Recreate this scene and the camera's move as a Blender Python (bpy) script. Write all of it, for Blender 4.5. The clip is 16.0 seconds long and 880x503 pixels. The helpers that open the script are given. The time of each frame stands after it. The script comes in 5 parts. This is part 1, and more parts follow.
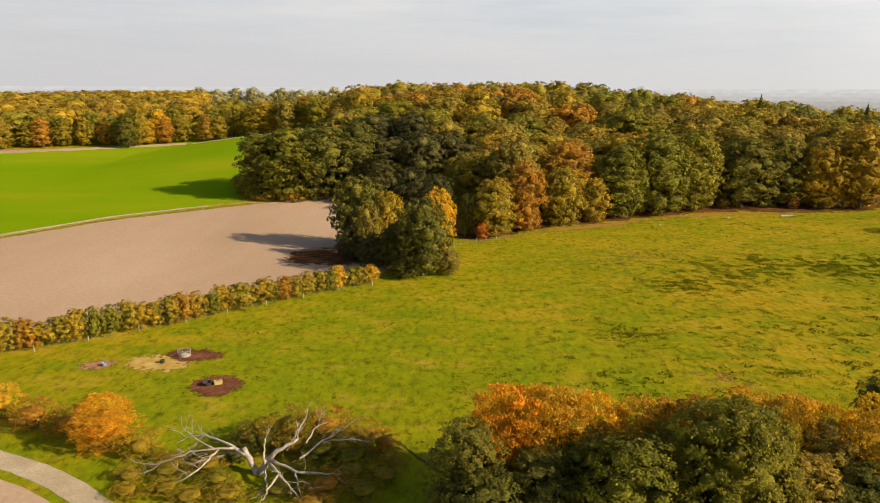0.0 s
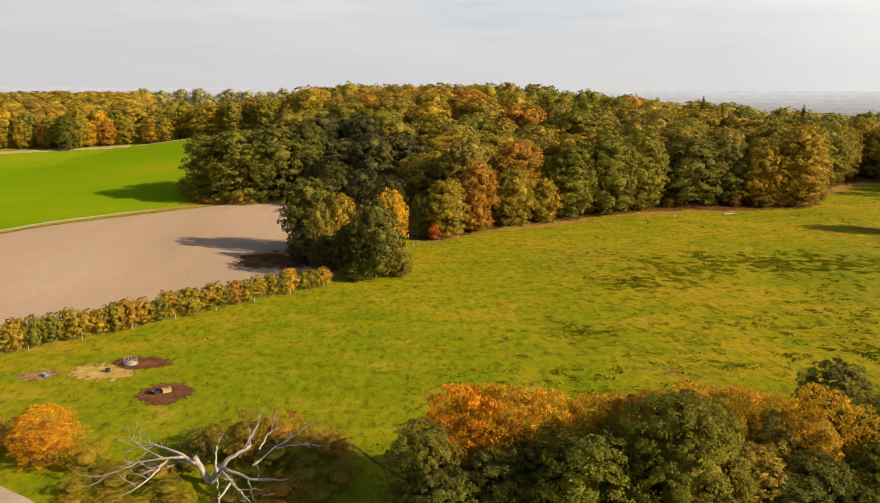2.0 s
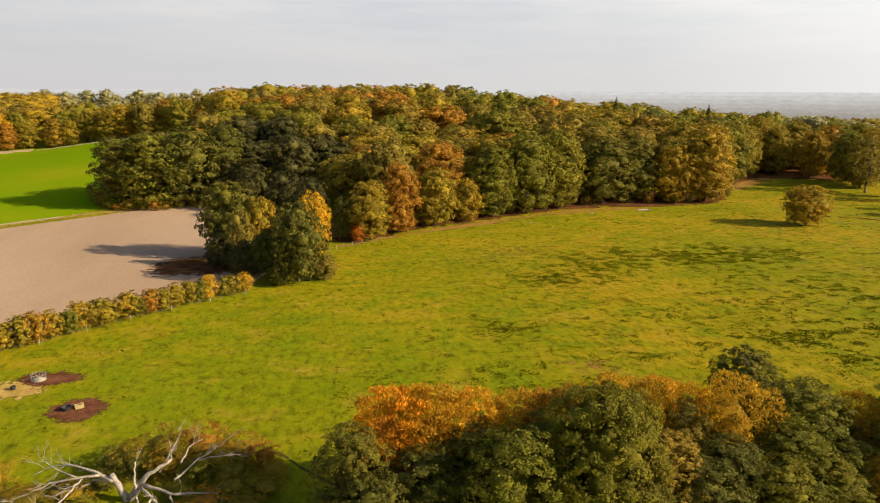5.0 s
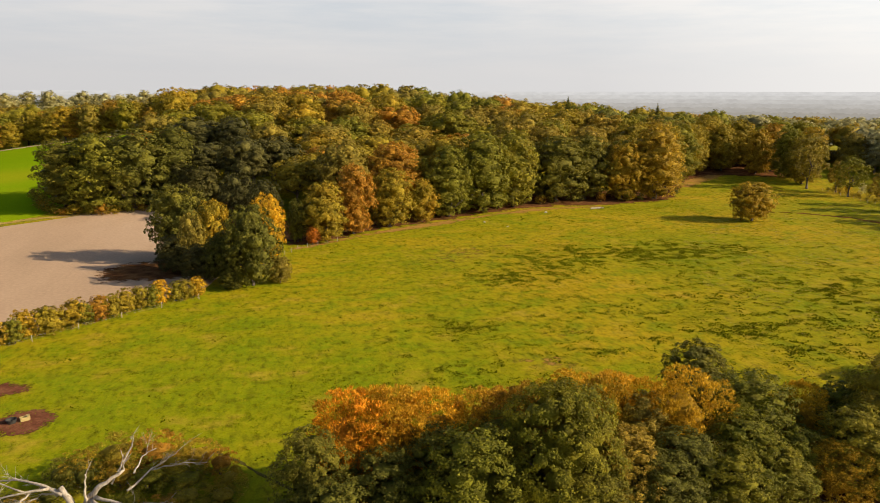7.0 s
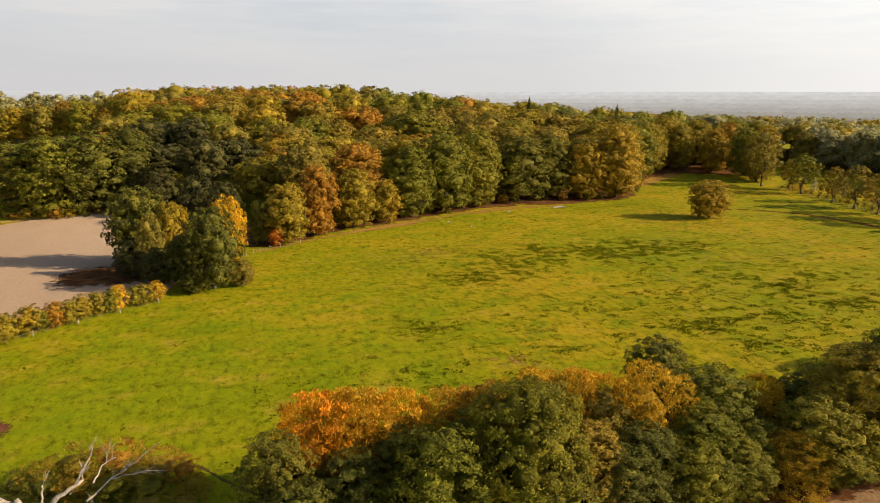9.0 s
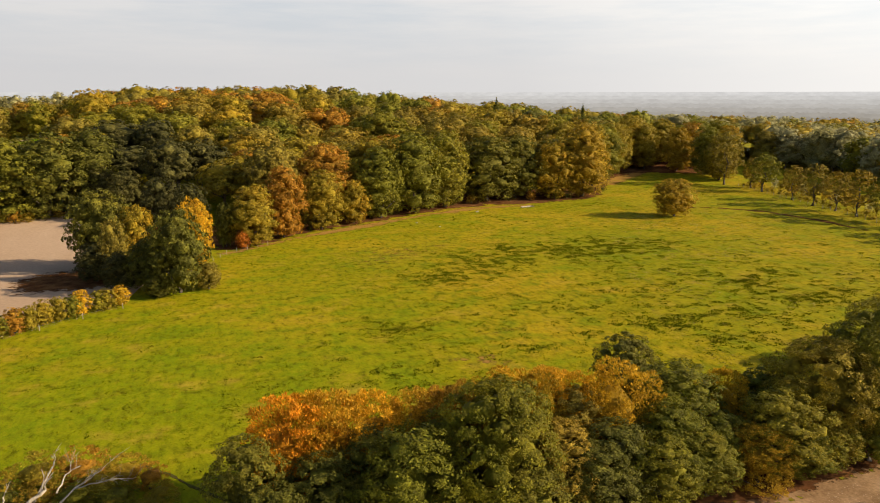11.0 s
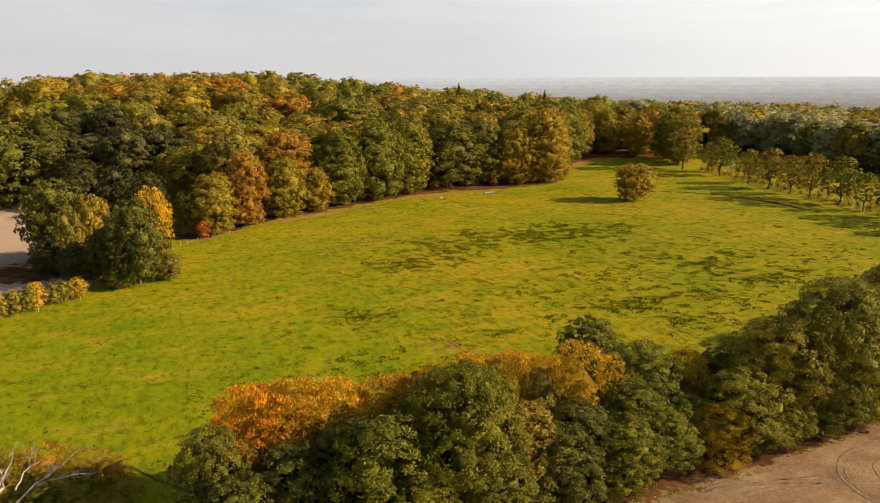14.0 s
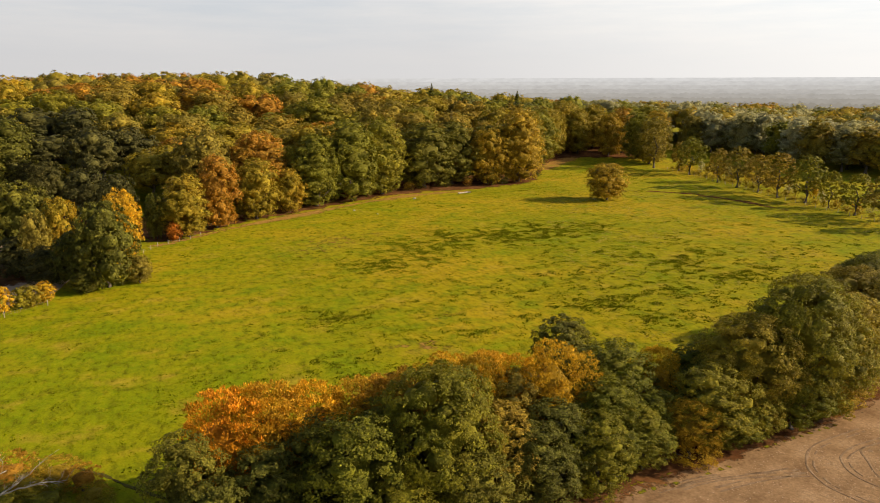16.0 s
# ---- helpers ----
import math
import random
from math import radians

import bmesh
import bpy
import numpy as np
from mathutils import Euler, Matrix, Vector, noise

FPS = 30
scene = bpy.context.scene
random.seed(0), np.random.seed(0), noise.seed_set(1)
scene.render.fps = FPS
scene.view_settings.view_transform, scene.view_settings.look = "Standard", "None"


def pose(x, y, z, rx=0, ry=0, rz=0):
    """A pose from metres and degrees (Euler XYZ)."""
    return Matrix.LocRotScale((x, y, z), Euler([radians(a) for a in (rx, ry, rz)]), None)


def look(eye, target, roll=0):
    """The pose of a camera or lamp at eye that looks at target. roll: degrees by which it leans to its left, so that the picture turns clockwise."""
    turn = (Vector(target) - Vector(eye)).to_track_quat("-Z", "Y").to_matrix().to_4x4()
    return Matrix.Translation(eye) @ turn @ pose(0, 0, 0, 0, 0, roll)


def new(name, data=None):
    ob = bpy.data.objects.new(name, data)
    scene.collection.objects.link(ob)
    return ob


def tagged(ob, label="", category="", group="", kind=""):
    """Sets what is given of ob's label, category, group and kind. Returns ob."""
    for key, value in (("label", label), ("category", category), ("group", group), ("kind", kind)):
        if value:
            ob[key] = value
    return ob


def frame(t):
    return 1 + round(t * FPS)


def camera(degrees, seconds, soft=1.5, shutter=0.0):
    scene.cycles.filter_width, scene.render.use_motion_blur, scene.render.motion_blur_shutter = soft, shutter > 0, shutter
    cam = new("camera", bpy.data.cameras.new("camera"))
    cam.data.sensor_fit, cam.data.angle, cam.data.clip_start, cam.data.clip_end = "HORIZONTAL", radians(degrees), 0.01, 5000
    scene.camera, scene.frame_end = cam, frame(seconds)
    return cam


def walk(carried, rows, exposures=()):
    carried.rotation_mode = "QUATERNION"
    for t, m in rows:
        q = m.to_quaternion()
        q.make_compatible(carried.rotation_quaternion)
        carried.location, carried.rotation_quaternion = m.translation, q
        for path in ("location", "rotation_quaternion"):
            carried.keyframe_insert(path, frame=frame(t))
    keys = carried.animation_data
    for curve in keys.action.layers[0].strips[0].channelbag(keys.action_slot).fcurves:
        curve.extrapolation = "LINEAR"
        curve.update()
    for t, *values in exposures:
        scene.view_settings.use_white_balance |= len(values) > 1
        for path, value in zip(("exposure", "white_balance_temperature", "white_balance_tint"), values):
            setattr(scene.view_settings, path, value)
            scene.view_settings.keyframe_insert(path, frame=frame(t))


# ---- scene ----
from mathutils.geometry import delaunay_2d_cdt

cam = camera(63.79, 16.0, soft=0.75)
EYE = 42.0
# a hovering drone that turns to its right: seconds, yaw, pitch, roll
PATH = [
    (0.0, 0.000, -12.912, 0.238),
    (0.5, -1.002, -12.897, 0.277),
    (1.0, -2.009, -12.863, 0.298),
    (1.5, -2.975, -12.835, 0.330),
    (2.0, -3.928, -12.792, 0.319),
    (2.5, -5.054, -12.788, 0.293),
    (3.0, -6.142, -12.759, 0.284),
    (3.5, -7.130, -12.736, 0.290),
    (4.0, -8.152, -12.711, 0.314),
    (6.5, -13.073, -12.657, 0.127),
    (7.0, -13.866, -12.641, 0.123),
    (7.5, -14.668, -12.643, 0.148),
    (8.0, -15.443, -12.617, 0.124),
    (8.5, -16.164, -12.628, 0.123),
    (9.0, -16.847, -12.611, 0.036),
    (11.5, -20.023, -12.579, -0.062),
    (12.0, -20.606, -12.599, -0.089),
    (12.5, -21.120, -12.625, -0.083),
    (13.0, -21.569, -12.630, -0.063),
    (13.5, -22.011, -12.959, -0.074),
    (14.0, -22.374, -13.676, -0.143),
    (14.5, -22.719, -13.672, -0.114),
    (15.0, -23.204, -13.672, -0.110),
    (15.5, -23.840, -13.636, -0.164),
    (16.0, -24.523, -13.643, -0.132),
]
EXPOSURE = 0.65
walk(cam, [(t, pose(0, 0, EYE, 90 + pitch, 0, yaw) @ pose(0, 0, 0, 0, 0, roll)) for t, yaw, pitch, roll in PATH],
     exposures=((0.0, EXPOSURE), (16.0, EXPOSURE)))

# ---- sky and sun ----
SUN_AZIMUTH, SUN_ELEVATION = 113.5, 25.5     # degrees clockwise from +y, above the horizon
sun_way = Vector((math.sin(radians(SUN_AZIMUTH)) * math.cos(radians(SUN_ELEVATION)),
                  math.cos(radians(SUN_AZIMUTH)) * math.cos(radians(SUN_ELEVATION)), math.sin(radians(SUN_ELEVATION))))
sun = new("sun", bpy.data.lights.new("sun", "SUN"))
sun.data.energy, sun.data.angle, sun.data.color = 5.0, radians(0.6), (1.0, 0.82, 0.55)
sun.matrix_world = look(sun_way * 500, (0, 0, 0))


def node(nt, kind, at=(), **inputs):
    n = nt.nodes.new(kind)
    for k, v in at:
        setattr(n, k, v)
    for k, v in inputs.items():
        n.inputs[k.replace("_", " ")].default_value = v
    return n


def maths(nt, op, a, b=0.5, clamp=False):
    n = nt.nodes.new("ShaderNodeMath")
    n.operation, n.use_clamp = op, clamp
    for i, v in enumerate((a, b)):
        if isinstance(v, (int, float)):
            n.inputs[i].default_value = v
        else:
            nt.links.new(v, n.inputs[i])
    return n.outputs[0]


def ramp(nt, fac, *stops):
    n = nt.nodes.new("ShaderNodeValToRGB")
    while len(n.color_ramp.elements) < len(stops):
        n.color_ramp.elements.new(0.5)
    for e, (p, c) in zip(n.color_ramp.elements, stops):
        e.position, e.color = p, (*((c, c, c) if isinstance(c, (int, float)) else c), 1)
    nt.links.new(fac, n.inputs[0])
    return n.outputs[0]


def blend(nt, fac, a, b, how="MIX"):
    n = nt.nodes.new("ShaderNodeMix")
    n.data_type, n.blend_type = "RGBA", how
    for s, v in ((n.inputs[0], fac), (n.inputs[6], a), (n.inputs[7], b)):
        if isinstance(v, (int, float)):
            s.default_value = v
        elif isinstance(v, tuple):
            s.default_value = (*v, 1)
        else:
            nt.links.new(v, s)
    return n.outputs[2]


def noise_of(nt, vector, scale, detail=4.0, rough=0.6, stretch=None):
    if stretch:
        m = nt.nodes.new("ShaderNodeMapping")
        m.inputs["Scale"].default_value = stretch
        nt.links.new(vector, m.inputs["Vector"])
        vector = m.outputs[0]
    n = nt.nodes.new("ShaderNodeTexNoise")
    n.inputs["Scale"].default_value, n.inputs["Detail"].default_value, n.inputs["Roughness"].default_value = scale, detail, rough
    nt.links.new(vector, n.inputs["Vector"])
    return n.outputs["Fac"]


def make_world():
    world = bpy.data.worlds.new("sky")
    world.use_nodes = True
    nt = world.node_tree
    nt.nodes.clear()
    sky = nt.nodes.new("ShaderNodeTexSky")
    sky.sky_type, sky.sun_disc = "NISHITA", False
    sky.sun_elevation, sky.sun_rotation = radians(SUN_ELEVATION), radians(SUN_AZIMUTH)
    sky.dust_density = 2.0
    way = nt.nodes.new("ShaderNodeTexCoord").outputs["Generated"]
    xyz = nt.nodes.new("ShaderNodeSeparateXYZ")
    nt.links.new(way, xyz.inputs[0])
    # thin haze and high cloud close to the horizon, brighter towards the sun
    haze = ramp(nt, xyz.outputs[2], (0.0, 1.0), (0.14, 0.95), (0.36, 0.0))
    toward = nt.nodes.new("ShaderNodeVectorMath")
    toward.operation = "DOT_PRODUCT"
    toward.inputs[1].default_value = sun_way
    nt.links.new(way, toward.inputs[0])
    glow = ramp(nt, maths(nt, "MULTIPLY_ADD", toward.outputs["Value"], 0.5), (0.0, (0.52, 0.515, 0.52)), (0.52, (0.63, 0.622, 0.616)), (0.80, (0.92, 0.90, 0.86)), (1.0, (1.3, 1.2, 1.05)))
    streak = noise_of(nt, way, 3.0, 6.0, 0.62, (1.0, 1.0, 9.0))
    high = ramp(nt, xyz.outputs[2], (0.0, 0.0), (0.03, 0.15), (0.11, 1.0))
    cloud = ramp(nt, streak, (0.34, (0.88, 0.94, 1.0)), (0.64, (1.10, 1.09, 1.08)))
    tone = blend(nt, high, (0.95, 0.94, 0.94), cloud)
    veil = blend(nt, 1.0, glow, tone, "MULTIPLY")
    back = node(nt, "ShaderNodeBackground", Strength=0.08)
    nt.links.new(sky.outputs[0], back.inputs[0])
    front = node(nt, "ShaderNodeBackground", Strength=0.76)
    nt.links.new(veil, front.inputs[0])
    mix = nt.nodes.new("ShaderNodeMixShader")
    nt.links.new(haze, mix.inputs[0])
    nt.links.new(back.outputs[0], mix.inputs[1])
    nt.links.new(front.outputs[0], mix.inputs[2])
    out = nt.nodes.new("ShaderNodeOutputWorld")
    nt.links.new(mix.outputs[0], out.inputs[0])
    scene.world = world


make_world()


# ---- materials ----
def surface(name, rough=0.85, spec=0.2, metal=0.0):
    m = bpy.data.materials.new(name)
    m.use_nodes = True
    nt = m.node_tree
    nt.nodes.clear()
    b = nt.nodes.new("ShaderNodeBsdfPrincipled")
    b.inputs["Roughness"].default_value, b.inputs["Specular IOR Level"].default_value, b.inputs["Metallic"].default_value = rough, spec, metal
    out = nt.nodes.new("ShaderNodeOutputMaterial")
    nt.links.new(b.outputs[0], out.inputs[0])
    return m, nt, b, out


def place(nt):
    return nt.nodes.new("ShaderNodeNewGeometry").outputs["Position"]


def bump(nt, b, height, strength, distance):
    n = node(nt, "ShaderNodeBump", Strength=strength, Distance=distance)
    nt.links.new(height, n.inputs["Height"])
    nt.links.new(n.outputs[0], b.inputs["Normal"])


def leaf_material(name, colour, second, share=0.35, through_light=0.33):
    m, nt, b, out = surface(name, 0.65, 0.15)
    geo = nt.nodes.new("ShaderNodeNewGeometry")
    info = nt.nodes.new("ShaderNodeObjectInfo")
    patch = noise_of(nt, geo.outputs["Position"], 0.16, 3.0)
    patch = maths(nt, "ADD", patch, maths(nt, "MULTIPLY", maths(nt, "SUBTRACT", info.outputs["Random"], 0.5), 0.5))
    fac = ramp(nt, patch, (0.62 - share * 0.5, 0.0), (0.86 - share * 0.5, 1.0))
    col = blend(nt, fac, colour, second)
    spread = ramp(nt, geo.outputs["Random Per Island"], (0.0, 0.62), (0.5, 0.97), (1.0, 1.4))
    col = blend(nt, 1.0, col, spread, "MULTIPLY")
    grain = noise_of(nt, geo.outputs["Position"], 1.3, 5.0, 0.7)
    col = blend(nt, 0.8, col, ramp(nt, grain, (0.34, 0.55), (0.50, 1.0), (0.68, 1.5)), "MULTIPLY")
    nt.links.new(col, b.inputs["Base Color"])
    bump(nt, b, grain, 0.7, 0.5)
    t = nt.nodes.new("ShaderNodeBsdfTranslucent")
    nt.links.new(col, t.inputs[0])
    mix = node(nt, "ShaderNodeMixShader", Fac=through_light)
    nt.links.new(b.outputs[0], mix.inputs[1])
    nt.links.new(t.outputs[0], mix.inputs[2])
    nt.links.new(mix.outputs[0], out.inputs[0])
    return m


LEAF = {
    "green": leaf_material("green_leaves", (0.192, 0.178, 0.014), (0.250, 0.208, 0.014)),
    "dark": leaf_material("dark_green_leaves", (0.122, 0.116, 0.014), (0.165, 0.145, 0.014)),
    "fresh": leaf_material("fresh_green_leaves", (0.146, 0.142, 0.009), (0.200, 0.176, 0.010)),
    "moss": leaf_material("moss_green_leaves", (0.245, 0.188, 0.024), (0.31, 0.212, 0.021)),
    "amber": leaf_material("amber_leaves", (0.42, 0.262, 0.015), (0.31, 0.228, 0.016), 0.5),
    "copper": leaf_material("copper_leaves", (0.66, 0.345, 0.014), (0.54, 0.300, 0.016), 0.45),
    "olive": leaf_material("olive_leaves", (0.290, 0.218, 0.016), (0.370, 0.242, 0.016)),
    "golden": leaf_material("golden_leaves", (0.58, 0.338, 0.014), (0.46, 0.285, 0.015)),
    "orange": leaf_material("orange_leaves", (0.68, 0.285, 0.012), (0.62, 0.340, 0.014)),
    "rust": leaf_material("rust_leaves", (0.40, 0.198, 0.018), (0.32, 0.200, 0.017)),
    # leaf colour paled and made more translucent to stand in for haze
    "pale": leaf_material("haze_paled_leaves", (0.43, 0.39, 0.185), (0.35, 0.31, 0.115), through_light=0.5),
    # leaves darkened to stand in for shade in the wood's recess
    "deep": leaf_material("shade_dark_leaves", (0.078, 0.072, 0.018), (0.105, 0.092, 0.020)),
    "red": leaf_material("red_leaves", (0.36, 0.07, 0.014), (0.42, 0.14, 0.012)),
}


def bark_material(name, a, c, scale=3.0):
    m, nt, b, out = surface(name, 0.9, 0.1)
    p = place(nt)
    n = noise_of(nt, p, scale, 5.0, 0.65, (1, 1, 0.25))
    nt.links.new(ramp(nt, n, (0.3, a), (0.7, c)), b.inputs["Base Color"])
    bump(nt, b, n, 0.6, 0.05)
    return m


BARK = bark_material("bark", (0.05, 0.04, 0.03), (0.16, 0.13, 0.10))
DEAD = bark_material("bleached_dead_wood", (0.21, 0.17, 0.13), (0.50, 0.43, 0.35), 4.0)
POST = bark_material("weathered_post_wood", (0.30, 0.25, 0.18), (0.52, 0.45, 0.33), 8.0)


def meadow_material():
    m, nt, b, out = surface("meadow_grass", 0.95, 0.05)
    p = place(nt)
    broad = noise_of(nt, p, 0.022, 3.0, 0.55)
    mid = noise_of(nt, p, 0.12, 5.0, 0.62, (1.0, 1.25, 1.0))
    fine = noise_of(nt, p, 0.9, 5.0, 0.7, (1.0, 0.55, 1.0))
    tiny = noise_of(nt, p, 4.0, 3.0, 0.7)
    col = ramp(nt, broad, (0.36, (0.205, 0.195, 0.002)), (0.50, (0.250, 0.209, 0.003)), (0.62, (0.312, 0.220, 0.006)))
    # lusher grass about the cattle's feeding place and along the belt
    far = nt.nodes.new("ShaderNodeVectorMath")
    far.operation = "DISTANCE"
    far.inputs[1].default_value = (-12, 92, 0)
    nt.links.new(p, far.inputs[0])
    lush = maths(nt, "ADD", maths(nt, "DIVIDE", far.outputs["Value"], 75.0), maths(nt, "MULTIPLY", maths(nt, "SUBTRACT", mid, 0.5), 2.2))
    col = blend(nt, ramp(nt, lush, (0.25, 0.65), (1.0, 0.0)), col, (0.155, 0.196, 0.002))
    col = blend(nt, ramp(nt, mid, (0.36, 0.6), (0.50, 0.0)), col, (0.130, 0.178, 0.002))
    small = noise_of(nt, p, 0.50, 5.0, 0.68, (1.0, 0.6, 1.0))
    col = blend(nt, ramp(nt, small, (0.37, 0.75), (0.48, 0.0)), col, (0.135, 0.138, 0.003))
    col = blend(nt, ramp(nt, small, (0.54, 0.0), (0.68, 0.5)), col, (0.300, 0.250, 0.008))
    col = blend(nt, ramp(nt, mid, (0.56, 0.0), (0.72, 0.7)), col, (0.345, 0.240, 0.025))
    col = blend(nt, 0.8, col, ramp(nt, fine, (0.34, 0.45), (0.48, 1.0), (0.70, 1.25)), "MULTIPLY")
    col = blend(nt, 0.4, col, ramp(nt, tiny, (0.30, 0.60), (0.70, 1.35)), "MULTIPLY")
    nt.links.new(col, b.inputs["Base Color"])
    bump(nt, b, blend(nt, 0.5, fine, tiny), 0.5, 0.25)
    return m


def field_material(name, a, c, d, scale=0.05, fine_scale=2.0, relief=0.08, stretch=(1, 1, 1), ragged=0.0, grain=0.7):
    """Soil, straw or grass; ragged: the patch breaks up into bits towards its rim."""
    m, nt, b, out = surface(name, 0.95, 0.0)
    p = place(nt)
    broad = noise_of(nt, p, scale, 4.0, 0.6, stretch)
    fine = noise_of(nt, p, fine_scale, 5.0, 0.7)
    col = ramp(nt, broad, (0.32, a), (0.50, c), (0.68, d))
    col = blend(nt, grain, col, ramp(nt, fine, (0.28, 0.55), (0.72, 1.35)), "MULTIPLY")
    nt.links.new(col, b.inputs["Base Color"])
    bump(nt, b, fine, 0.6, relief)
    if ragged:
        at = nt.nodes.new("ShaderNodeAttribute")
        at.attribute_name = "inner"
        bits = noise_of(nt, p, ragged, 6.0, 0.75)
        cover = maths(nt, "ADD", at.outputs["Fac"], maths(nt, "MULTIPLY", maths(nt, "SUBTRACT", bits, 0.5), 2.4))
        cover = ramp(nt, cover, (0.36, 0.0), (0.62, 1.0))
        clear = nt.nodes.new("ShaderNodeBsdfTransparent")
        mix = nt.nodes.new("ShaderNodeMixShader")
        nt.links.new(cover, mix.inputs[0])
        nt.links.new(clear.outputs[0], mix.inputs[1])
        nt.links.new(b.outputs[0], mix.inputs[2])
        nt.links.new(mix.outputs[0], out.inputs[0])
    return m


MEADOW = meadow_material()
SOIL = field_material("pale_tilled_soil", (0.36, 0.25, 0.165), (0.41, 0.285, 0.19), (0.45, 0.32, 0.22), 0.03, 1.2, 0.05, (1.0, 0.35, 1), grain=0.35)
DARK_SOIL = field_material("brown_bare_soil", (0.18, 0.108, 0.056), (0.26, 0.162, 0.088), (0.34, 0.222, 0.128), 0.25, 2.5, 0.1)
CROP = field_material("young_green_crop", (0.150, 0.248, 0.003), (0.175, 0.262, 0.004), (0.235, 0.272, 0.007), 0.02, 1.5, 0.10, (0.35, 1, 1), grain=0.4)
GRAVEL = field_material("pale_gravel_track", (0.36, 0.285, 0.19), (0.42, 0.335, 0.225), (0.48, 0.39, 0.27), 0.2, 5.0, 0.03)
MUD = field_material("dark_red_trodden_mud", (0.095, 0.036, 0.020), (0.145, 0.056, 0.030), (0.20, 0.090, 0.045), 0.5, 4.0, 0.1, ragged=1.2)
DRY_MUD = field_material("dried_trodden_mud", (0.24, 0.115, 0.055), (0.31, 0.165, 0.080), (0.36, 0.22, 0.10), 0.5, 4.0, 0.08, ragged=1.0)
STRAW = field_material("spilled_straw", (0.36, 0.23, 0.055), (0.44, 0.29, 0.08), (0.52, 0.37, 0.12), 0.5, 5.0, 0.08, ragged=1.0)
DRYGRASS = field_material("dry_grass_verge", (0.30, 0.20, 0.05), (0.36, 0.25, 0.075), (0.26, 0.22, 0.03), 0.15, 3.0, 0.1, ragged=0.5)
VERGE = field_material("rough_verge_grass", (0.10, 0.10, 0.010), (0.15, 0.135, 0.012), (0.20, 0.15, 0.02), 0.4, 3.0, 0.1, ragged=0.9)
# fallen leaves, their brown darkened to include shade below the trees
LITTER = field_material("leaf_litter", (0.075, 0.032, 0.014), (0.125, 0.056, 0.022), (0.20, 0.098, 0.036), 0.3, 3.0, 0.08, ragged=0.5)
DITCH_DRY = field_material("disturbed_soil", (0.16, 0.105, 0.065), (0.21, 0.14, 0.088), (0.27, 0.185, 0.118), 0.8, 4.0, 0.03)
FOOT = field_material("reddish_dry_grass", (0.27, 0.150, 0.035), (0.31, 0.175, 0.045), (0.25, 0.180, 0.020), 0.2, 3.0, 0.1, ragged=0.5)
DITCH = field_material("wet_trampled_path_soil", (0.05, 0.04, 0.015), (0.075, 0.065, 0.018), (0.10, 0.085, 0.02), 0.5, 4.0, 0.05)


# ---- ground ----
def ease(a, b, v):
    t = np.clip((v - a) / (b - a), 0, 1)
    return t * t * (3 - 2 * t)


def height(x, y):
    """The ground: a flat meadow, a wooded rise behind it, higher fields beyond, a lower plain far off."""
    e = np.sqrt(((x - 20) / 275) ** 2 + ((y - 462) / 230) ** 2)
    rise = 21.5 * ease(0, 0.85, 1 - e)
    upland = 20 * ease(300, 640, y) * (1 - ease(0, 220, x))
    knoll = 5.5 * np.exp(-((x - 280) / 100) ** 2 - ((y - 415) / 80) ** 2)
    return np.maximum(rise, upland) + knoll - 30 * ease(650, 1100, np.hypot(x, y))


def tri_mesh(name, v, f, mats, slots=None, smooth=False):
    me = bpy.data.meshes.new(name)
    v, f = np.asarray(v, np.float32), np.asarray(f, np.int32)
    me.vertices.add(len(v))
    me.vertices.foreach_set("co", v.ravel())
    me.loops.add(f.size)
    me.loops.foreach_set("vertex_index", f.ravel())
    me.polygons.add(len(f))
    me.polygons.foreach_set("loop_start", np.arange(0, f.size, f.shape[1], dtype=np.int32))
    for m in mats:
        me.materials.append(m)
    if slots is not None:
        me.polygons.foreach_set("material_index", np.asarray(slots, np.int32))
    if smooth:
        me.polygons.foreach_set("use_smooth", np.ones(len(f), bool))
    me.update(calc_edges=True)
    return me


def axis(fine0, fine1, step, ends):
    a = list(np.arange(fine0, fine1 + 0.1, step))
    s, p = step, fine1
    while p < ends:
        s *= 1.35
        p = min(p + s, ends)
        a.append(p)
    s, p = step, fine0
    while p > -ends:
        s *= 1.35
        p = max(p - s, -ends)
        a.insert(0, p)
    return np.array(a)


def build_ground():
    xs, ys = axis(-340, 440, 4.0, 5600), axis(20, 700, 4.0, 5600)
    X, Y = np.meshgrid(xs, ys)
    Z = height(X, Y)
    v = np.stack([X.ravel(), Y.ravel(), Z.ravel()], 1)
    i = np.arange(len(ys) - 1)[:, None] * len(xs) + np.arange(len(xs) - 1)[None]
    q = np.stack([i, i + 1, i + 1 + len(xs), i + len(xs)], -1).reshape(-1, 4)
    ob = new("ground", tri_mesh("ground", v, q, [MEADOW], smooth=True))
    tagged(ob, "yellow-green grazed meadow with uneven dry patches", "ground", kind="structure")


build_ground()


def wiggle(points, step, amount, seed):
    """A closed outline with points every step metres, made slightly uneven."""
    rnd = random.Random(seed)
    out = []
    for a, b in zip(points, points[1:] + points[:1]):
        n = max(1, int(math.dist(a, b) / step))
        for k in range(n):
            out.append((a[0] + (b[0] - a[0]) * k / n + rnd.uniform(-amount, amount), a[1] + (b[1] - a[1]) * k / n + rnd.uniform(-amount, amount)))
    return out


